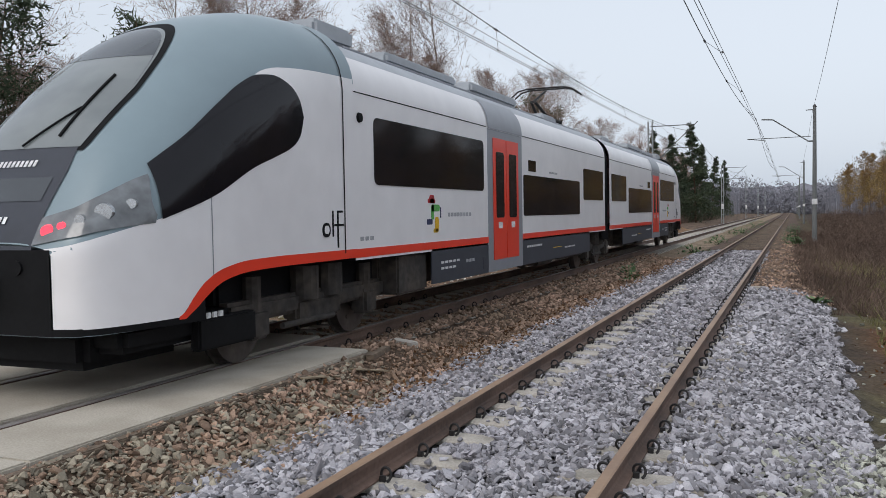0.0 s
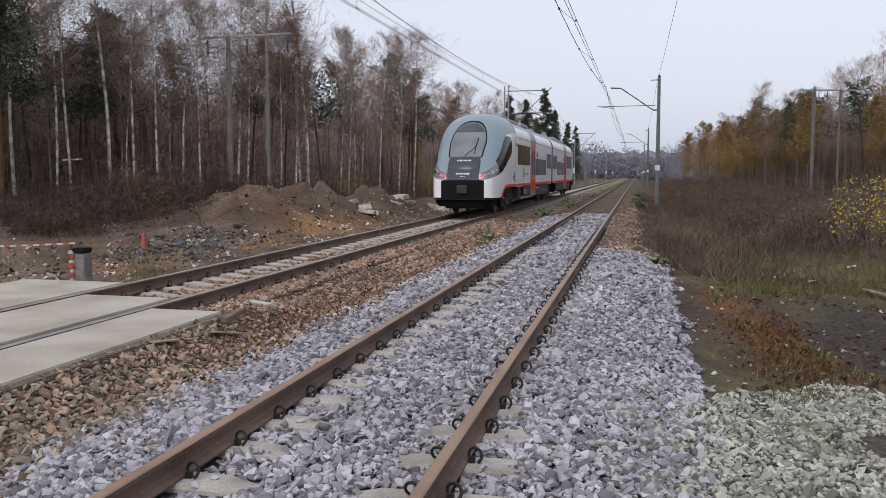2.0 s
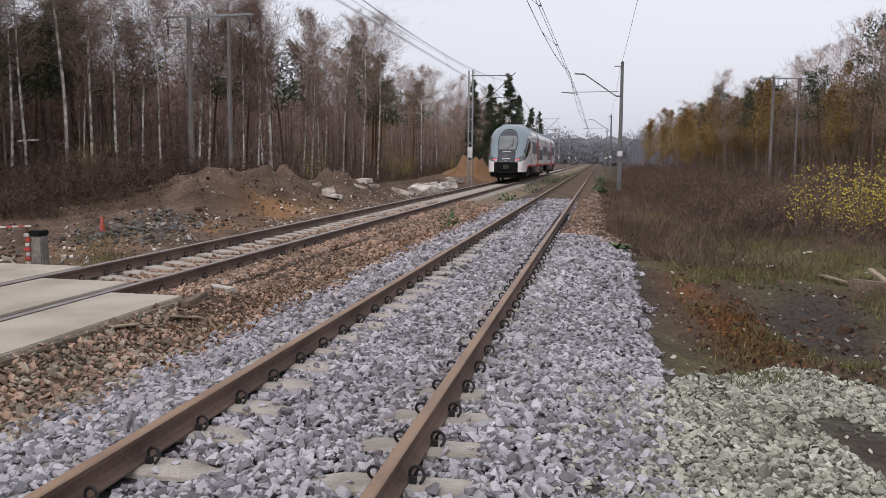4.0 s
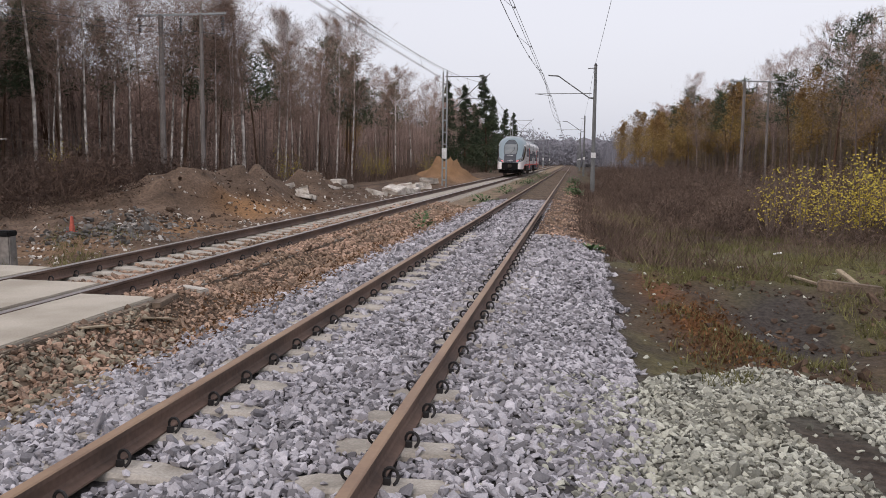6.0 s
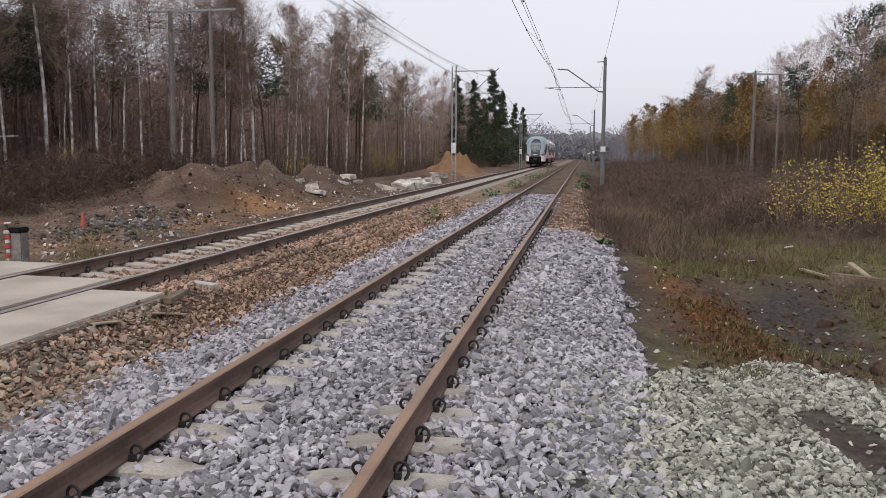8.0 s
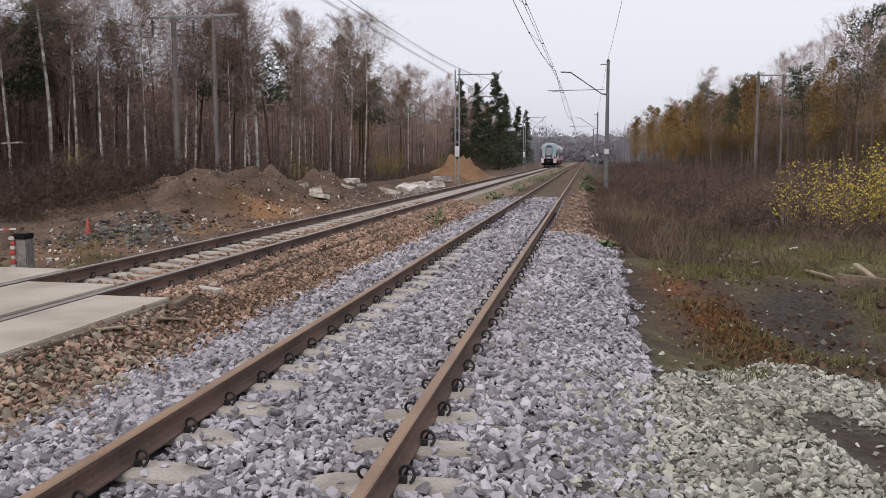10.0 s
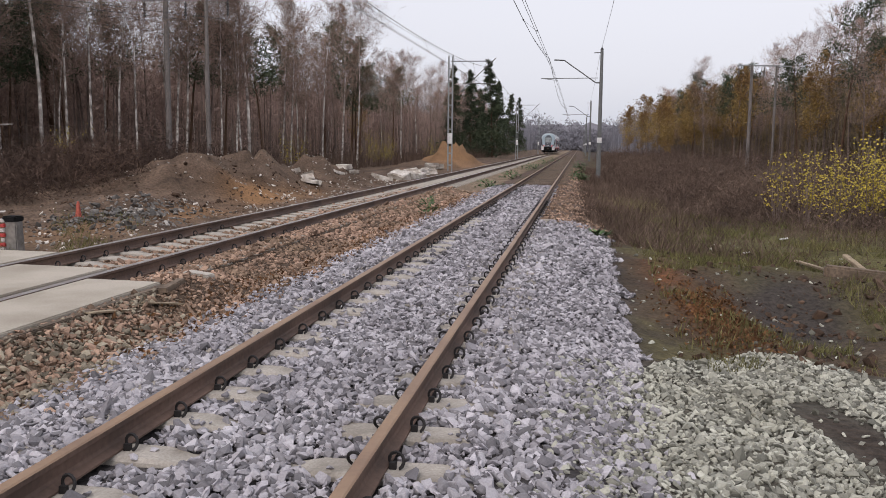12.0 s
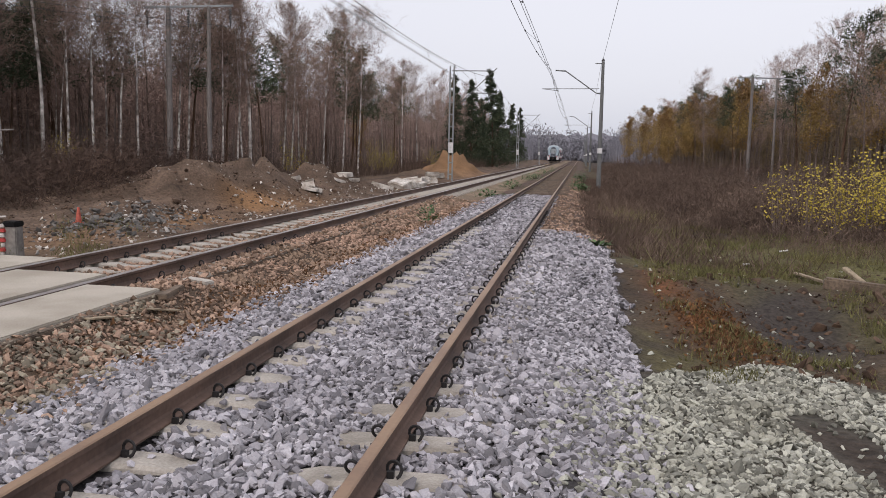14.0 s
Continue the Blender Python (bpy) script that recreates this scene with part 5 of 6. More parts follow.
# the wood beyond the brush
for k in range(130):
    y = 30 + 160 * random.random() ** 1.2
    x = 17.5 + random.random() * 9 - (3.5 if y > 80 else 0)
    kind = random.choices(("bare", "pine", "autumn", "birch"), (7, 3.4, 1.3, 0.4))[0]
    plant(kind, x, y, random.uniform(0.72, 0.95) * (1.0 if kind != "autumn" else 1.1))
for x, y, s in ((10, 84, 0.75), (10, 96, 0.85), (11.5, 104, 0.95), (9.0, 108, 0.8), (8.5, 125, 0.9), (9.5, 140, 1.0), (10.5, 118, 1.0), (14, 95, 1.0), (12.5, 112, 1.1), (14.5, 106, 1.15), (11.5, 130, 1.1)):
    plant("autumn", x, y, s)


def thicket(name, mat, places, tall, wide, label, category, lean=0.25, taper=True):
    """Countless thin stems or twigs, joined."""
    x, y, h = places
    n = len(x)
    z = height(x, y)
    a = rng.uniform(0, 6.283, n)
    w = wide * rng.uniform(0.6, 1.4, n)
    dx, dy = rng.normal(0, lean, n) * h, rng.normal(0, lean, n) * h
    v = np.zeros((n, 3, 3))
    v[:, 0] = np.stack([x - w * np.cos(a), y - w * np.sin(a), z - 0.05], -1)
    v[:, 1] = np.stack([x + w * np.cos(a), y + w * np.sin(a), z - 0.05], -1)
    v[:, 2] = np.stack([x + dx, y + dy, z + h], -1)
    me = bpy.data.meshes.new(name)
    me.vertices.add(3 * n)
    me.vertices.foreach_set("co", v.astype(np.float32).ravel())
    me.loops.add(3 * n)
    me.loops.foreach_set("vertex_index", np.arange(3 * n, dtype=np.int32))
    me.polygons.add(n)
    me.polygons.foreach_set("loop_start", np.arange(0, 3 * n, 3, dtype=np.int32))
    me.materials.append(mat)
    me.update(calc_edges=True)
    return tagged(new(name, me), label, category, kind="stuff")


def floating_twigs(name, mat, x, y, z, long, wide, label, category, rise=0.4):
    n = len(x)
    d = rng.normal(0, 1, (n, 3))
    d[:, 2] += rise
    d /= np.linalg.norm(d, axis=1)[:, None]
    s = np.cross(d, rng.normal(0, 1, (n, 3)))
    s /= np.linalg.norm(s, axis=1)[:, None] + 1e-9
    p = np.stack([x, y, z], -1)
    L = (long * rng.uniform(0.5, 1.4, n))[:, None]
    W = (wide * rng.uniform(0.6, 1.4, n))[:, None]
    v = np.stack([p - s * W, p + s * W, p + d * L], 1)
    me = bpy.data.meshes.new(name)
    me.vertices.add(3 * n)
    me.vertices.foreach_set("co", v.astype(np.float32).ravel())
    me.loops.add(3 * n)
    me.loops.foreach_set("vertex_index", np.arange(3 * n, dtype=np.int32))
    me.polygons.add(n)
    me.polygons.foreach_set("loop_start", np.arange(0, 3 * n, 3, dtype=np.int32))
    me.materials.append(mat)
    me.update(calc_edges=True)
    return tagged(new(name, me), label, category, kind="stuff")


def deep_wood(name, edge, deep, y0, y1, stems, twigs, tall, label, mats=("brown_bark", "twig")):
    """The depth of a wood: crowded stems with a haze of branches."""
    def places(n):
        y = y0 + (y1 - y0) * rng.uniform(0, 1, n) ** 1.2
        x = edge(y) + deep * rng.uniform(0.06, 1, n)
        keep = ~on_lane(x, y, 0.8)
        return x[keep], y[keep]
    x, y = places(stems)
    h = tall * rng.uniform(0.5, 0.95, len(x))
    thicket(name + "_stems", M[mats[0]], (x, y, h), tall, 0.08, label, "woodland", lean=0.03)
    x, y = places(twigs)
    top = tall * (0.78 + 0.22 * wobble(x, y, 0.35, 3))
    z = height(x, y) + top * rng.beta(1.3, 1.5, len(x))
    floating_twigs(name + "_branches", M[mats[1]], x, y, z, 0.6, 0.019, label, "woodland", 0.5)
    x, y = places(twigs * 2 // 3)
    far = edge(y) + 0.28 * deep
    keep = (x - far) * np.sign(deep) > 0
    x, y = x[keep], y[keep]
    z = height(x, y) + 0.82 * tall * rng.beta(1.15, 1.3, len(x))
    floating_twigs(name + "_thickness", M[mats[1]], x, y, z, 0.9, 0.06, label, "woodland", 0.5)


deep_wood("left_wood", lambda y: wood_edge(y) - 3, -26, 0, 190, 3400, 320000, 8.3, "dense brown leafless woodland in late autumn")
# Darker russet copy of the bare twigs: the right wood's dimness put into colour.
M["dim_twig"] = material("dim_russet_twigs", (0.25, 0.18, 0.105), 0.95, vary=0.3, grain=1.5, patch=0.25, second=(0.15, 0.125, 0.085), island=0.35, spec=0.1)
deep_wood("right_wood", lambda y: np.interp(y, [0, 30, 80, 100, 200], [21, 20, 18, 14, 13]), 26, 18, 190, 2000, 250000, 10.2, "dense russet and olive-brown woodland in late autumn", ("brown_bark", "dim_twig"))
# farther stretches of both woods, in the haze-painted colour
deep_wood("left_far_wood", lambda y: wood_edge(y) - 0.5, -26, 150, 330, 1500, 40000, 11.0, "woodland farther along the line, haze put into its colour", ("hazed_wood", "hazed_wood"))
deep_wood("right_far_wood", lambda y: 9 + 0 * y, 30, 150, 330, 1500, 40000, 11.0, "woodland farther along the line, haze put into its colour", ("hazed_wood", "hazed_wood"))

# undergrowth along both woods
n = 22000
y = 8 + 160 * rng.uniform(0, 1, n) ** 1.4
x = wood_edge(y) + 1.5 - rng.gamma(2, 1.6, n)
keep = ~on_lane(x, y)
x, y, n = x[keep], y[keep], int(keep.sum())
thicket("left_undergrowth", M["brush"], (x, y, rng.gamma(3, 0.26, n) + 0.1), 1.5, 0.016, "reddish-brown leafless undergrowth at the wood's edge", "undergrowth")


def bushes(name, mat, centres, per, long, wide, label, category, rise=0.8):
    """Rounded tangles of twigs, joined."""
    c = np.repeat(np.asarray(centres, float), per, axis=0)
    n = len(c)
    r = rng.uniform(0, 1, n) ** 0.5
    a = rng.uniform(0, 6.283, n)
    x, y = c[:, 0] + c[:, 2] * r * np.cos(a), c[:, 1] + c[:, 2] * r * np.sin(a)
    z = height(x, y) + c[:, 3] * (1 - 0.6 * r * r) * rng.beta(1.1, 1.2, n)
    floating_twigs(name, mat, x, y, z, long, wide, label, category, rise)


n = 1000
y = 15 + 110 * rng.uniform(0, 1, n) ** 1.5
edge = np.interp(y, [15, 20, 24, 28, 34, 60, 133], [17, 12.5, 8.8, 4.6, 4.0, 3.6, 3.6])
x = edge + 0.8 + rng.gamma(1.4, 4.0, n)
tall = np.interp(y, [15, 25, 50, 120], [0.85, 1.05, 1.9, 2.4]) * rng.uniform(0.65, 1.15, n) * np.interp(x - edge, [0.8, 3], [0.7, 1.0])
bushes("right_brush", M["brush"], np.stack([x, y, rng.uniform(0.7, 1.6, n), tall], -1), 220, 0.30, 0.009, "dense brown brush and dry stalks beside the track", "brush", 0.55)
n = 34000
y = 17 + 60 * rng.uniform(0, 1, n) ** 1.3
x = 1.75 + rng.gamma(1.6, 0.9, n) + 0.25 * wobble(0 * y, y, 0.9, 2)
keep = ~((x < 2.5) & (y < 20.5)) & (wobble(x, y, 0.9, 4) + 0.5 * wobble(x, y, 2.7, 1) > -0.35)
x, y = x[keep], y[keep]
thicket("trackside_stubble", M["brush"], (x, y, (rng.gamma(3, 0.05, len(x)) + 0.04) * np.interp(x, [1.7, 3.5], [0.5, 1.5])), 0.3, 0.012, "low reddish-brown dead stalks beside the old track bed", "brush", lean=0.7)
# dark tangle in the corner between lane and wood
n = 420
x, y = rng.uniform(-25, -11.6, n), rng.uniform(20, 38, n)
off = 0.713 * (x - 1.77) + 0.70 * y
keep = (off > 2.6) & (x < np.interp(y, [20, 24, 30, 38], [-12.6, -11.8, -12.6, -13.5])) & (x > wood_edge(y) - 3)
x, y = x[keep], y[keep]
# Darker copy of the dry brush: the wood's shade is put into its colour.
M["shaded_brush"] = material("shaded_dry_brush", (0.105, 0.07, 0.055), 0.95, vary=0.3, grain=2, patch=0.5, second=(0.06, 0.042, 0.035), island=0.4, spec=0.1)
bushes("lane_side_brush", M["shaded_brush"], np.stack([x, y, rng.uniform(0.6, 1.3, len(x)), rng.uniform(0.4, 1.3, len(x)) * np.interp(off[keep], [2.6, 6], [0.6, 1.6])], -1), 260, 0.3, 0.011, "reddish-brown tangle of stalks at the wood's corner, its shade painted in", "brush", 0.6)
n = 26000
y = 14 + 60 * rng.uniform(0, 1, n) ** 1.8
x = np.interp(y, [13, 20, 24, 28, 34, 60], [14, 8.5, 6.0, 4.2, 3.3, 3.2]) + rng.gamma(1.5, 2.5, n)
thicket("right_dry_stalks", M["brush"], (x, y, (rng.gamma(3, 0.12, n) + 0.06) * np.interp(y, [14, 26, 34], [0.35, 0.6, 1.0])), 1.0, 0.008, "dry brown stalks beside the track", "brush", lean=0.6)

# the woods that close the view
n = 520
a = rng.uniform(-170, 170, n)
bushes("hazed_distant_woods", M["hazed_wood"], np.stack([a, 325 + rng.uniform(0, 70, n), rng.uniform(4, 8, n), rng.uniform(11, 17, n) * (1 - 0.25 * np.exp(-((a - 4) / 16) ** 2))], -1), 300, 1.15, 0.22, "grey-brown distant woodland, haze put into its colour", "woodland", 0.8)
# backing strip behind the distant woods, with the same painted haze
ridge = np.linspace(-260, 260, 261)
crest = 11.5 + 2.2 * wobble(ridge, 0 * ridge, 0.05, 3) + 1.2 * wobble(ridge, 0 * ridge, 0.31, 1) + 0.6 * rng.normal(0, 1, 261)
rows = [(v, 402 + d, z) for d, k in ((0, 0), (3, 0.75), (8, 1.0)) for v, z in zip(ridge, np.where(k > 0, crest * k, -1.0))]
solid("wooded_ridge", rows, grid_faces(3, 261), M["hazed_wood"], label="crest of distant woods, haze put into its colour", category="woodland", kind="structure")
# woods behind the left one, paled by haze in the twig colour
n = 260
a = rng.uniform(0, 1, n)
bushes("woods_beyond", M["hazed_twig"], np.stack([-62 - 70 * rng.uniform(0, 1, n), -10 + 170 * a, rng.uniform(3, 6, n), rng.uniform(9, 13, n)], -1), 420, 0.75, 0.075, "brown leafless woodland farther off, haze put into its colour", "woodland", 0.6)


# ---------------------------------------------------------------- ground cover
n = 95000
x, y = 2.4 + rng.gamma(2.0, 2.4, n), 7.3 + 22 * rng.uniform(0, 1, n) ** 1.3
k = wobble(x, y, 1.4, 7) + 0.7 * wobble(x, y, 3.3, 2) > 0.15
k &= (np.exp(-(((x - 4.9) / 0.9) ** 2 + ((y - 12.8) / 2.1) ** 2)) < 0.4) & ~((x < 2.9) & (y < 19))
thicket("withered_grass", M["grass"], (x[k], y[k], (rng.gamma(3, 0.02, k.sum()) + 0.02) * np.interp(y[k], [9, 18], [0.8, 1.6])), 0.2, 0.01, "withered yellow-brown grass tufts on rough ground", "grass", lean=0.6)
n = 1100
x, y = 3.9 + rng.normal(0, 0.55, n), 31.5 + rng.normal(0, 1.2, n)
M["straw"] = material("pale_straw", (0.25, 0.21, 0.11), 0.9, vary=0.3, grain=3, patch=0.6, second=(0.18, 0.16, 0.08), island=0.3, spec=0.1)
thicket("pale_grass", M["straw"], (x, y, rng.gamma(4, 0.05, n) + 0.05), 0.3, 0.012, "pale yellow grass patch by the track", "grass", lean=0.6)
n = 5000
x, y = -6.4 - rng.gamma(2, 1.2, n), 10.5 + 8 * rng.uniform(0, 1, n)
k = wobble(x, y, 1.3, 1) > 0.2
thicket("sparse_grass", M["grass"], (x[k], y[k], rng.gamma(4, 0.025, k.sum()) + 0.03), 0.2, 0.008, "sparse grass on trodden clay", "grass", lean=0.6)

# spoil strewn with stones and clods
n = 3200
x, y = -6.7 - rng.gamma(2.2, 1.1, n), 11.5 + 34 * rng.uniform(0, 1, n) ** 1.1
k = (wobble(x, y, 0.9, 3) + 0.6 * rng.normal(0, 1, n) > 0.1) & (x > wood_edge(y) + 1)
stones("spoil_stones", M["rubble"], x[k], y[k], rng.gamma(3, 0.010, k.sum()), "pale broken stones strewn over spoil", "rubble", 0.2)
M["clod"] = material("earth_clods", (0.115, 0.075, 0.052), 0.95, vary=0.4, grain=12, patch=2, second=(0.07, 0.05, 0.04), island=0.4, spec=0.1)
n = 4200
x, y = -7.0 - rng.gamma(3.0, 1.1, n), 13 + 30 * rng.uniform(0, 1, n)
k = x > wood_edge(y) + 1
stones("earth_clods", M["clod"], x[k], y[k], rng.gamma(2.2, 0.0105, k.sum()), "dark clods of dug earth on the spoil heaps", "earth", 0.15)
n = 1100
x, y = rng.normal(-8.9, 0.7, n), rng.normal(18.8, 1.6, n)
M["grey_rubble"] = material("grey_rubble", (0.17, 0.155, 0.14), 0.9, vary=0.35, grain=12, patch=2, second=(0.12, 0.115, 0.11), island=0.5)
stones("grey_rubble_heap", M["grey_rubble"], x, y, rng.gamma(2.2, 0.014, n), "heap of grey broken rubble beside the far track", "rubble", 0.4)
n = 700
x, y = 2.3 + rng.gamma(2, 1.3, n), 7.3 + 14 * rng.uniform(0, 1, n) ** 1.4
stones("scattered_stones", M["stone_pale"], x, y, rng.gamma(3, 0.0055, n), "small pale stones scattered on bare earth", "gravel", 0.2)
n = 2200
x, y = 3.62 + rng.normal(0, 0.32, n), 11.3 + rng.normal(0, 1.0, n)
M["russet"] = material("russet_leaf_litter", (0.17, 0.085, 0.04), 0.9, vary=0.3, grain=9, patch=1.5, second=(0.10, 0.055, 0.03), island=0.4, spec=0.1)
floating_twigs("leaf_litter", M["russet"], x, y, height(x, y) + 0.015, 0.055, 0.022, "russet fallen leaves on the ditch bank", "leaves", 0.2)
n = 1600
x, y = rng.uniform(-2.5, -1.7, n), rng.uniform(6.5, 30, n)
floating_twigs("dry_litter", M["russet"], x, y, height(x, y) + 0.04, 0.05, 0.016, "dry brown leaves among old ballast", "leaves", 0.2)


def weed(x, y, tall, wide, label, leaves=90):
    verts, faces = [], []
    for _ in range(leaves):
        a, r = random.uniform(0, 6.28), wide * random.random() ** 0.6
        p = Vector((r * math.cos(a), r * math.sin(a), tall * random.random() * (1 - 0.5 * r / wide)))
        d = Vector((math.cos(a), math.sin(a), random.uniform(-0.2, 1.0))).normalized()
        s = d.cross(Vector((0, 0, 1))).normalized()
        L, W = random.uniform(0.08, 0.2), random.uniform(0.02, 0.05)
        b = len(verts)
        verts += [p, p + d * L * 0.5 + s * W, p + d * L, p + d * L * 0.5 - s * W]
        faces.append((b, b + 1, b + 2, b + 3))
    plant_ = tagged(new("weed"), label, "plant", group="weeds between the tracks")
    plant_.location = (x, y, float(height(x, y)))
    solid("foliage", verts, faces, M["weed"], plant_)
    verts, faces = [], []
    for k in range(4):
        a = 1.57 * k
        tube(verts, faces, [Vector((0, 0, -0.05)), Vector((wide * 0.4 * math.cos(a), wide * 0.4 * math.sin(a), tall * 0.8))], [0.008, 0.004], 4)
    solid("stem", verts, faces, M["weed"], plant_)


random.seed(11)
for x, y, tall, wide in ((-2.2, 22.5, 0.55, 0.28), (-2.05, 36.7, 0.45, 0.75), (-1.8, 46.0, 0.55, 0.7), (-1.8, 61.0, 0.6, 1.0), (-1.6, 66.0, 0.5, 0.9), (-1.5, 80.0, 0.6, 1.1), (-1.35, 95.0, 0.6, 1.2), (1.8, 45.0, 0.5, 0.5), (1.7, 49.0, 0.4, 0.5), (1.75, 60.0, 0.6, 0.6), (1.8, 72.0, 0.6, 0.6), (2.2, 18.4, 0.12, 0.2)):
    weed(x, y, tall, wide, "low bushy green weed growing in the ballast" if wide > 0.3 else "single green weed growing in the ballast", 90 if wide < 0.5 else 200)


# ---------------------------------------------------------------- shrubs with yellow leaves
def shrub(x, y, tall, wide, leaves, label):
    thing = tagged(new("yellow_shrub"), label, "shrub", group="yellow shrubs")
    thing.location = (x, y, float(height(x, y)))
    tv, tf, cv, cf = [], [], [], []
    for k in range(16):
        a, r = random.uniform(0, 6.28), wide * random.random()
        top = Vector((r * math.cos(a), r * math.sin(a), tall * random.uniform(0.55, 1.0)))
        base = Vector((top.x * 0.25, top.y * 0.25, -0.05))
        tube(tv, tf, [base, base.lerp(top, 0.5) + Vector((random.gauss(0, 0.05), random.gauss(0, 0.05), 0)), top], [0.014, 0.009, 0.004], 4)
        for _ in range(leaves // 16):
            p = base.lerp(top, random.uniform(0.3, 1.02)) + Vector((random.gauss(0, 0.12), random.gauss(0, 0.12), random.gauss(0, 0.08)))
            d = Vector((random.gauss(0, 1), random.gauss(0, 1), random.gauss(-0.2, 0.7))).normalized()
            s = d.orthogonal().normalized()
            L, W = random.uniform(0.06, 0.10), random.uniform(0.02, 0.035)
            b = len(cv)
            cv.extend((p, p + d * L * 0.5 + s * W, p + d * L, p + d * L * 0.5 - s * W))
            cf.append((b, b + 1, b + 2, b + 3))
    solid("stalk", tv, tf, M["brown_bark"], thing)
    solid("foliage", cv, cf, M["yellow"], thing)


for x, y, tall, wide, n in ((7.6, 26.5, 2.2, 0.7, 260), (8.3, 26.0, 2.2, 0.8, 420), (9.0, 25.5, 2.3, 0.9, 640), (9.7, 25.0, 2.5, 0.9, 800), (10.4, 24.5, 2.4, 1.0, 800), (11.1, 24.6, 2.9, 1.0, 900), (11.9, 24.2, 3.1, 1.0, 900), (10.6, 26.5, 2.7, 1.0, 640)):
    shrub(x, y, tall, wide, n, "young shrub with sparse bright yellow-green leaves")
for x, y, tall, wide, n in ((-14.0, 46.0, 2.4, 1.0, 300), (-13.2, 62.0, 2.8, 1.6, 500), (-13.0, 66.0, 2.4, 1.4, 400), (-12.6, 84.0, 2.6, 1.6, 400), (-20.5, 35.0, 2.2, 1.0, 300)):
    shrub(x, y, tall, wide, n, "yellowing shrub at the edge of the bare wood")


# ---------------------------------------------------------------- bollard and barrier tape
def build_bollard():
    post = tagged(new("concrete_bollard"), "grey concrete marker post wound with barrier tape", "bollard")
    x, y = -8.1, 13.7
    post.location = (x, y, float(height(x, y)))
    bm = bmesh.new()
    box(bm, -0.13, 0.13, -0.12, 0.12, -0.2, 0.52, 0.02)
    for v in bm.verts:
        if v.co.z > 0.3:
            v.co.x *= 0.85
            v.co.y *= 0.85
    part("stone", bm, M["grey_rubble"], post)
    bm = bmesh.new()
    box(bm, -0.14, 0.12, -0.13, 0.13, 0.50, 0.60, 0.02)
    part("cap", bm, M["black"], post)
    for k in range(7):
        bm = bmesh.new()
        z = -0.02 + 0.085 * k
        box(bm, -0.21 + 0.02 * (k % 3), -0.10 + 0.015 * (k % 2), -0.14 - 0.01 * (k % 2), 0.03, z, z + 0.06, 0.008)
        part("tape_wrap", bm, M["tape_red" if k % 2 else "tape_white"], post)


def build_tape():
    """Red and white stripes strung from the post across the road."""
    tape = tagged(new("barrier_tape"), "red and white striped barrier tape across the road", "barrier tape")
    a, b = Vector((-8.25, 13.7, 0.28)), Vector((-19.0, 13.0, 0.30))
    n = 90
    for k in range(n):
        p, q = a.lerp(b, k / n), a.lerp(b, (k + 1) / n)
        p.z -= 0.16 * (1 - (2 * k / n - 1) ** 2)
        q.z -= 0.16 * (1 - (2 * (k + 1) / n - 1) ** 2)
        h = Vector((0, 0.004, 0.014))
        o = Vector((0, 0.004, 0))
        verts = [p - h - o, q - h - o, q + h - o, p + h - o, p - h + o, q - h + o, q + h + o, p + h + o]
        solid("stripe", verts, [(0, 1, 2, 3), (7, 6, 5, 4), (0, 4, 5, 1), (2, 6, 7, 3)], M["tape_red" if k % 2 else "tape_white"], tape)


build_bollard()
build_tape()
bm = bmesh.new()
rod(bm, (0, 0, -0.05), (0, 0, 0.36), 0.08, 0.025, 14)
box(bm, -0.10, 0.10, -0.10, 0.10, -0.03, 0.02, 0.01)
M["faded_red"] = material("faded_red_plastic", (0.42, 0.09, 0.06), 0.7, vary=0.3, grain=20, patch=4)
marker = tagged(new("road_cone"), "small faded red plastic cone on the spoil", "cone")
marker.location = (-9.3, 17.6, float(height(-9.3, 17.6)))
part("cone", bm, M["faded_red"], marker)


# ---------------------------------------------------------------- rubble slabs, timber and scraps
def slab_piece(x, y, size, turn, tilt):
    bm = bmesh.new()
    w, d, h = size
    box(bm, -w / 2, w / 2, -d / 2, d / 2, -h / 2, h / 2, min(size) * 0.12)
    for v in bm.verts:
        v.co += Vector((random.uniform(-1, 1), random.uniform(-1, 1), random.uniform(-0.6, 0.6))) * min(size) * 0.18
    me = bpy.data.meshes.new("broken_slab")
    bm.to_mesh(me)
    bm.free()
    me.materials.append(M["rubble"])
    ob = tagged(new("broken_slab", me), "broken piece of pale concrete dumped beside the track", "rubble", group="dumped concrete pieces")
    ob.matrix_world = pose(x, y, float(height(x, y)) + h * 0.3, tilt, tilt * 0.6, turn)


for k in range(15):
    y = random.uniform(42, 62)
    slab_piece(-8.0 - 0.02 * (y - 42) + random.uniform(-0.5, 0.5), y, (random.uniform(0.5, 1.1), random.uniform(0.5, 1.2), random.uniform(0.25, 0.5)), random.uniform(0, 180), random.uniform(-18, 18))
for k in range(8):
    slab_piece(random.uniform(-9.6, -8.4), random.uniform(33, 40), (random.uniform(0.3, 0.7), random.uniform(0.3, 0.7), random.uniform(0.15, 0.3)), random.uniform(0, 180), random.uniform(-20, 20))


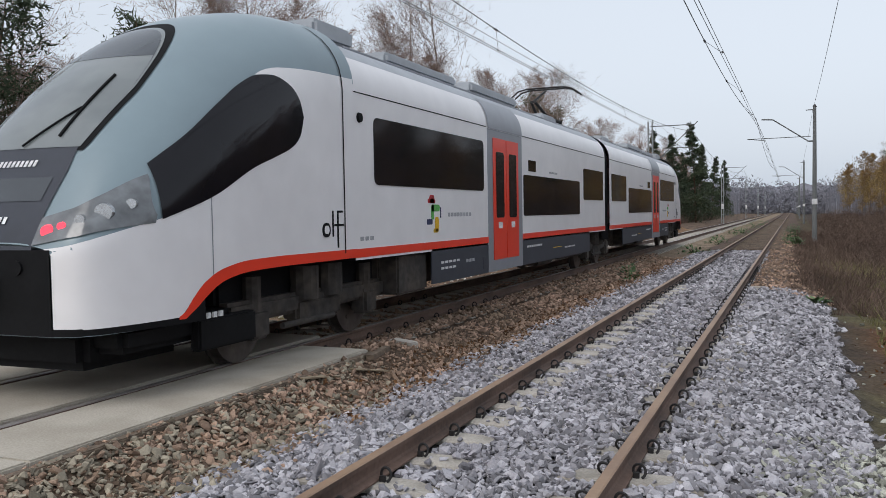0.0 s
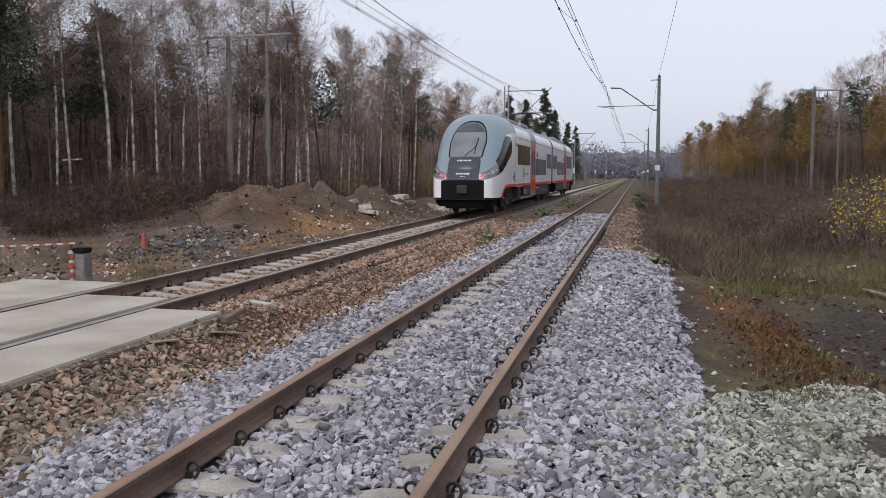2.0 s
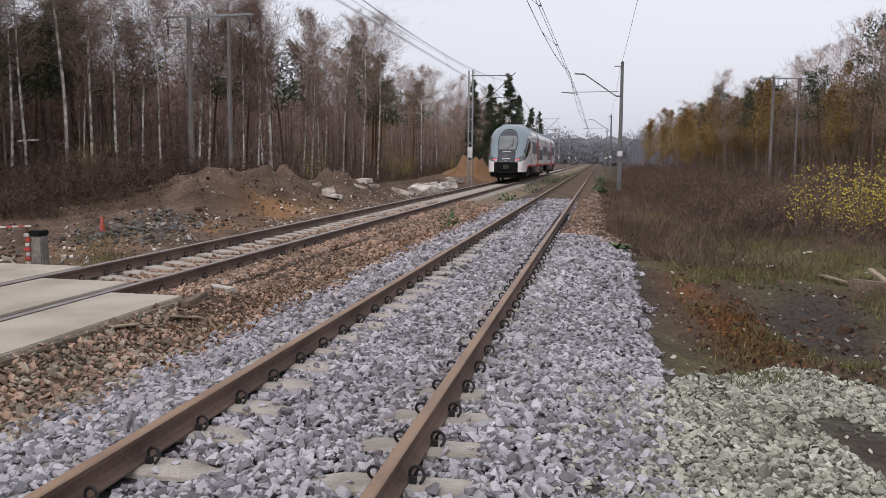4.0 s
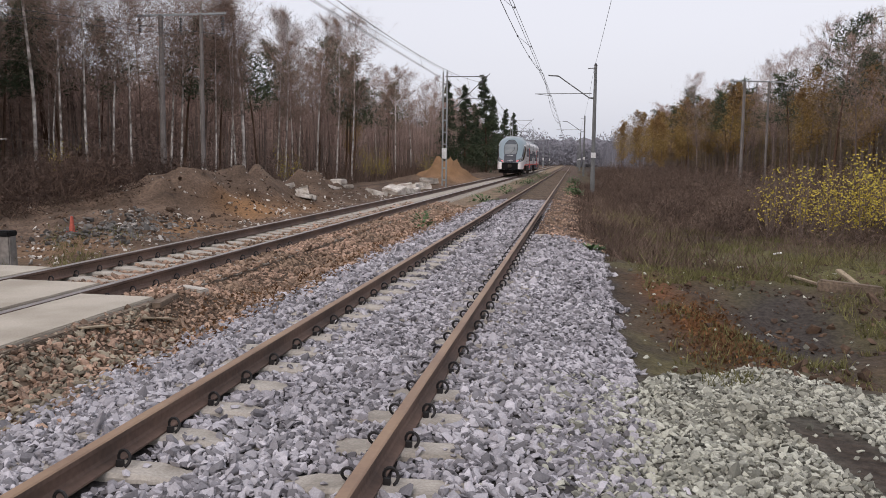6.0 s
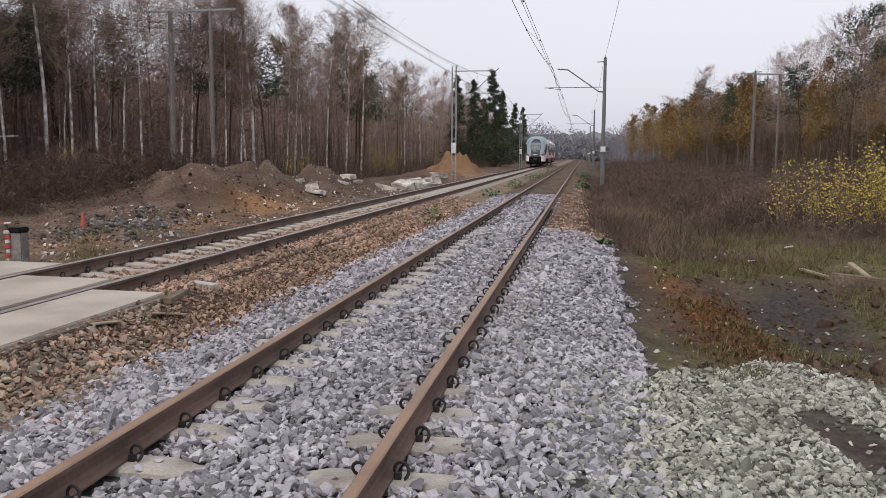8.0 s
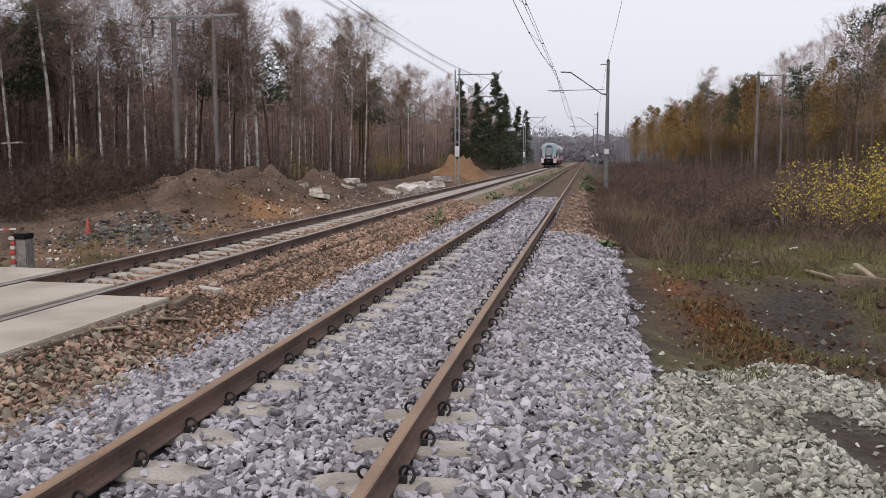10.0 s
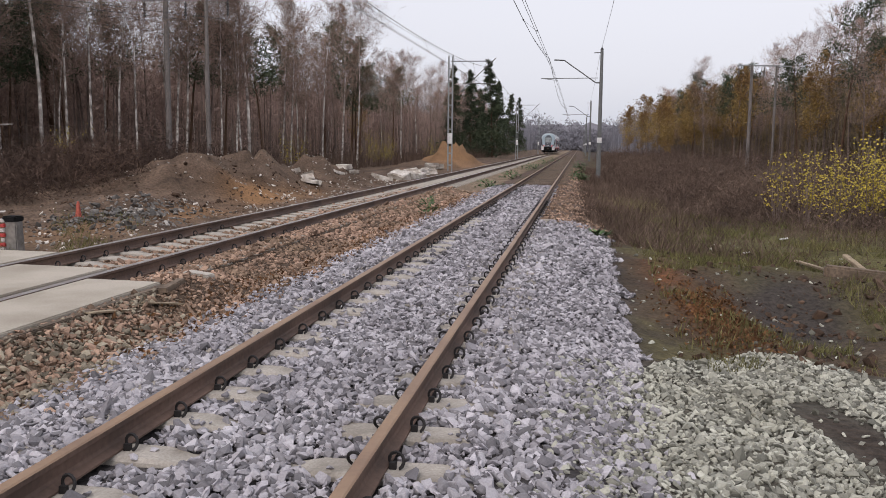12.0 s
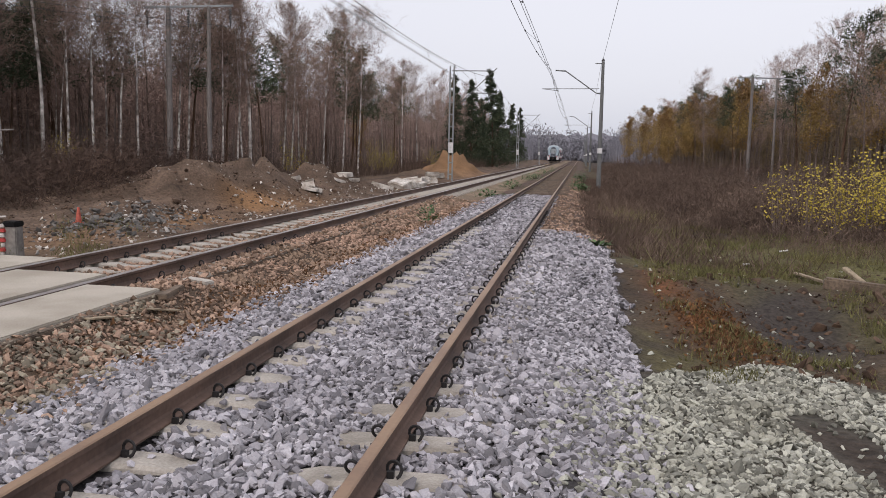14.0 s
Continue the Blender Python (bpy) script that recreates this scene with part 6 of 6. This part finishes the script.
def plank(name, a, b, w, h, mat, label, category="timber"):
    a, b = Vector(a), Vector(b)
    L = (b - a).length
    bm = bmesh.new()
    box(bm, -L / 2, L / 2, -w / 2, w / 2, -h / 2, h / 2, h * 0.15)
    me = bpy.data.meshes.new(name)
    bm.to_mesh(me)
    bm.free()
    me.materials.append(mat)
    ob = tagged(new(name, me), label, category)
    ob.matrix_world = Matrix.Translation((a + b) / 2) @ (b - a).to_track_quat("X", "Z").to_matrix().to_4x4()


def g(x, y, up):
    return (x, y, float(height(x, y)) + up)


plank("broken_plank", g(6.0, 17.4, 0.07), g(6.2, 16.0, 0.10), 0.09, 0.04, M["plank"], "weathered plank lying in rough grass")
plank("broken_plank", g(6.45, 15.9, 0.40), g(6.6, 15.2, 0.16), 0.11, 0.05, M["plank"], "weathered plank leaning on a dark log")
plank("dark_log", g(5.95, 15.3, 0.10), g(6.95, 15.1, 0.10), 0.24, 0.22, M["timber"], "dark rotten log lying in rough grass", "log")
plank("timber_offcut", g(-2.66, 9.0, 0.04), g(-2.60, 8.45, 0.04), 0.10, 0.06, M["timber"], "old timber offcut beside the crossing slab")
plank("split_board", g(-2.55, 7.9, 0.04), g(-2.33, 8.35, 0.06), 0.07, 0.015, M["plank"], "pale split board lying on old ballast")
plank("split_board", g(-2.65, 7.1, 0.04), g(-2.55, 7.4, 0.05), 0.09, 0.015, M["plank"], "pale split board lying on old ballast")
plank("short_sleeper_piece", g(-2.95, 9.75, 0.02), g(-2.62, 9.72, 0.02), 0.2, 0.10, M["concrete"], "loose concrete offcut at the end of the slabs", "concrete")
plank("fallen_stem", g(-21.35, 31.0, 2.1), g(-20.75, 31.5, 2.14), 0.06, 0.06, M["birch_bark"], "pale snapped birch stem caught among trees", "branch")
plank("white_scrap", g(5.3, 19.0, 0.05), g(5.45, 19.0, 0.05), 0.08, 0.03, M["sign"], "white scrap of plastic on the ground", "litter")
plank("white_scrap", g(6.7, 22.0, 0.05), g(6.9, 22.0, 0.06), 0.08, 0.03, M["sign"], "white scrap of plastic on the ground", "litter")

n = 2600
x, y = 2.7 + rng.gamma(2.2, 1.6, n), 7.6 + 12 * rng.uniform(0, 1, n)
k = wobble(x, y, 1.1, 9) > -0.2
stones("ditch_clods", M["clod"], x[k], y[k], rng.gamma(2.0, 0.014, k.sum()), "crumbled dark earth on the ditch bank", "earth", 0.15)


# ---------------------------------------------------------------- what moves
def motions():
    times = [0.25 * k for k in range(57)]
    walk(TRAIN, [(t, pose(LEFT, tip_at(t), 0)) for t in times])
    spin = []
    for k in range(351):
        t = 14.0 * k / 350
        spin.append((t, -math.degrees((tip_at(t) - tip_at(0)) / 0.42)))
    for w in WHEELS:
        p = w.location.copy()
        walk(w, [(t, pose(p.x, p.y, p.z, a)) for t, a in spin])


motions()
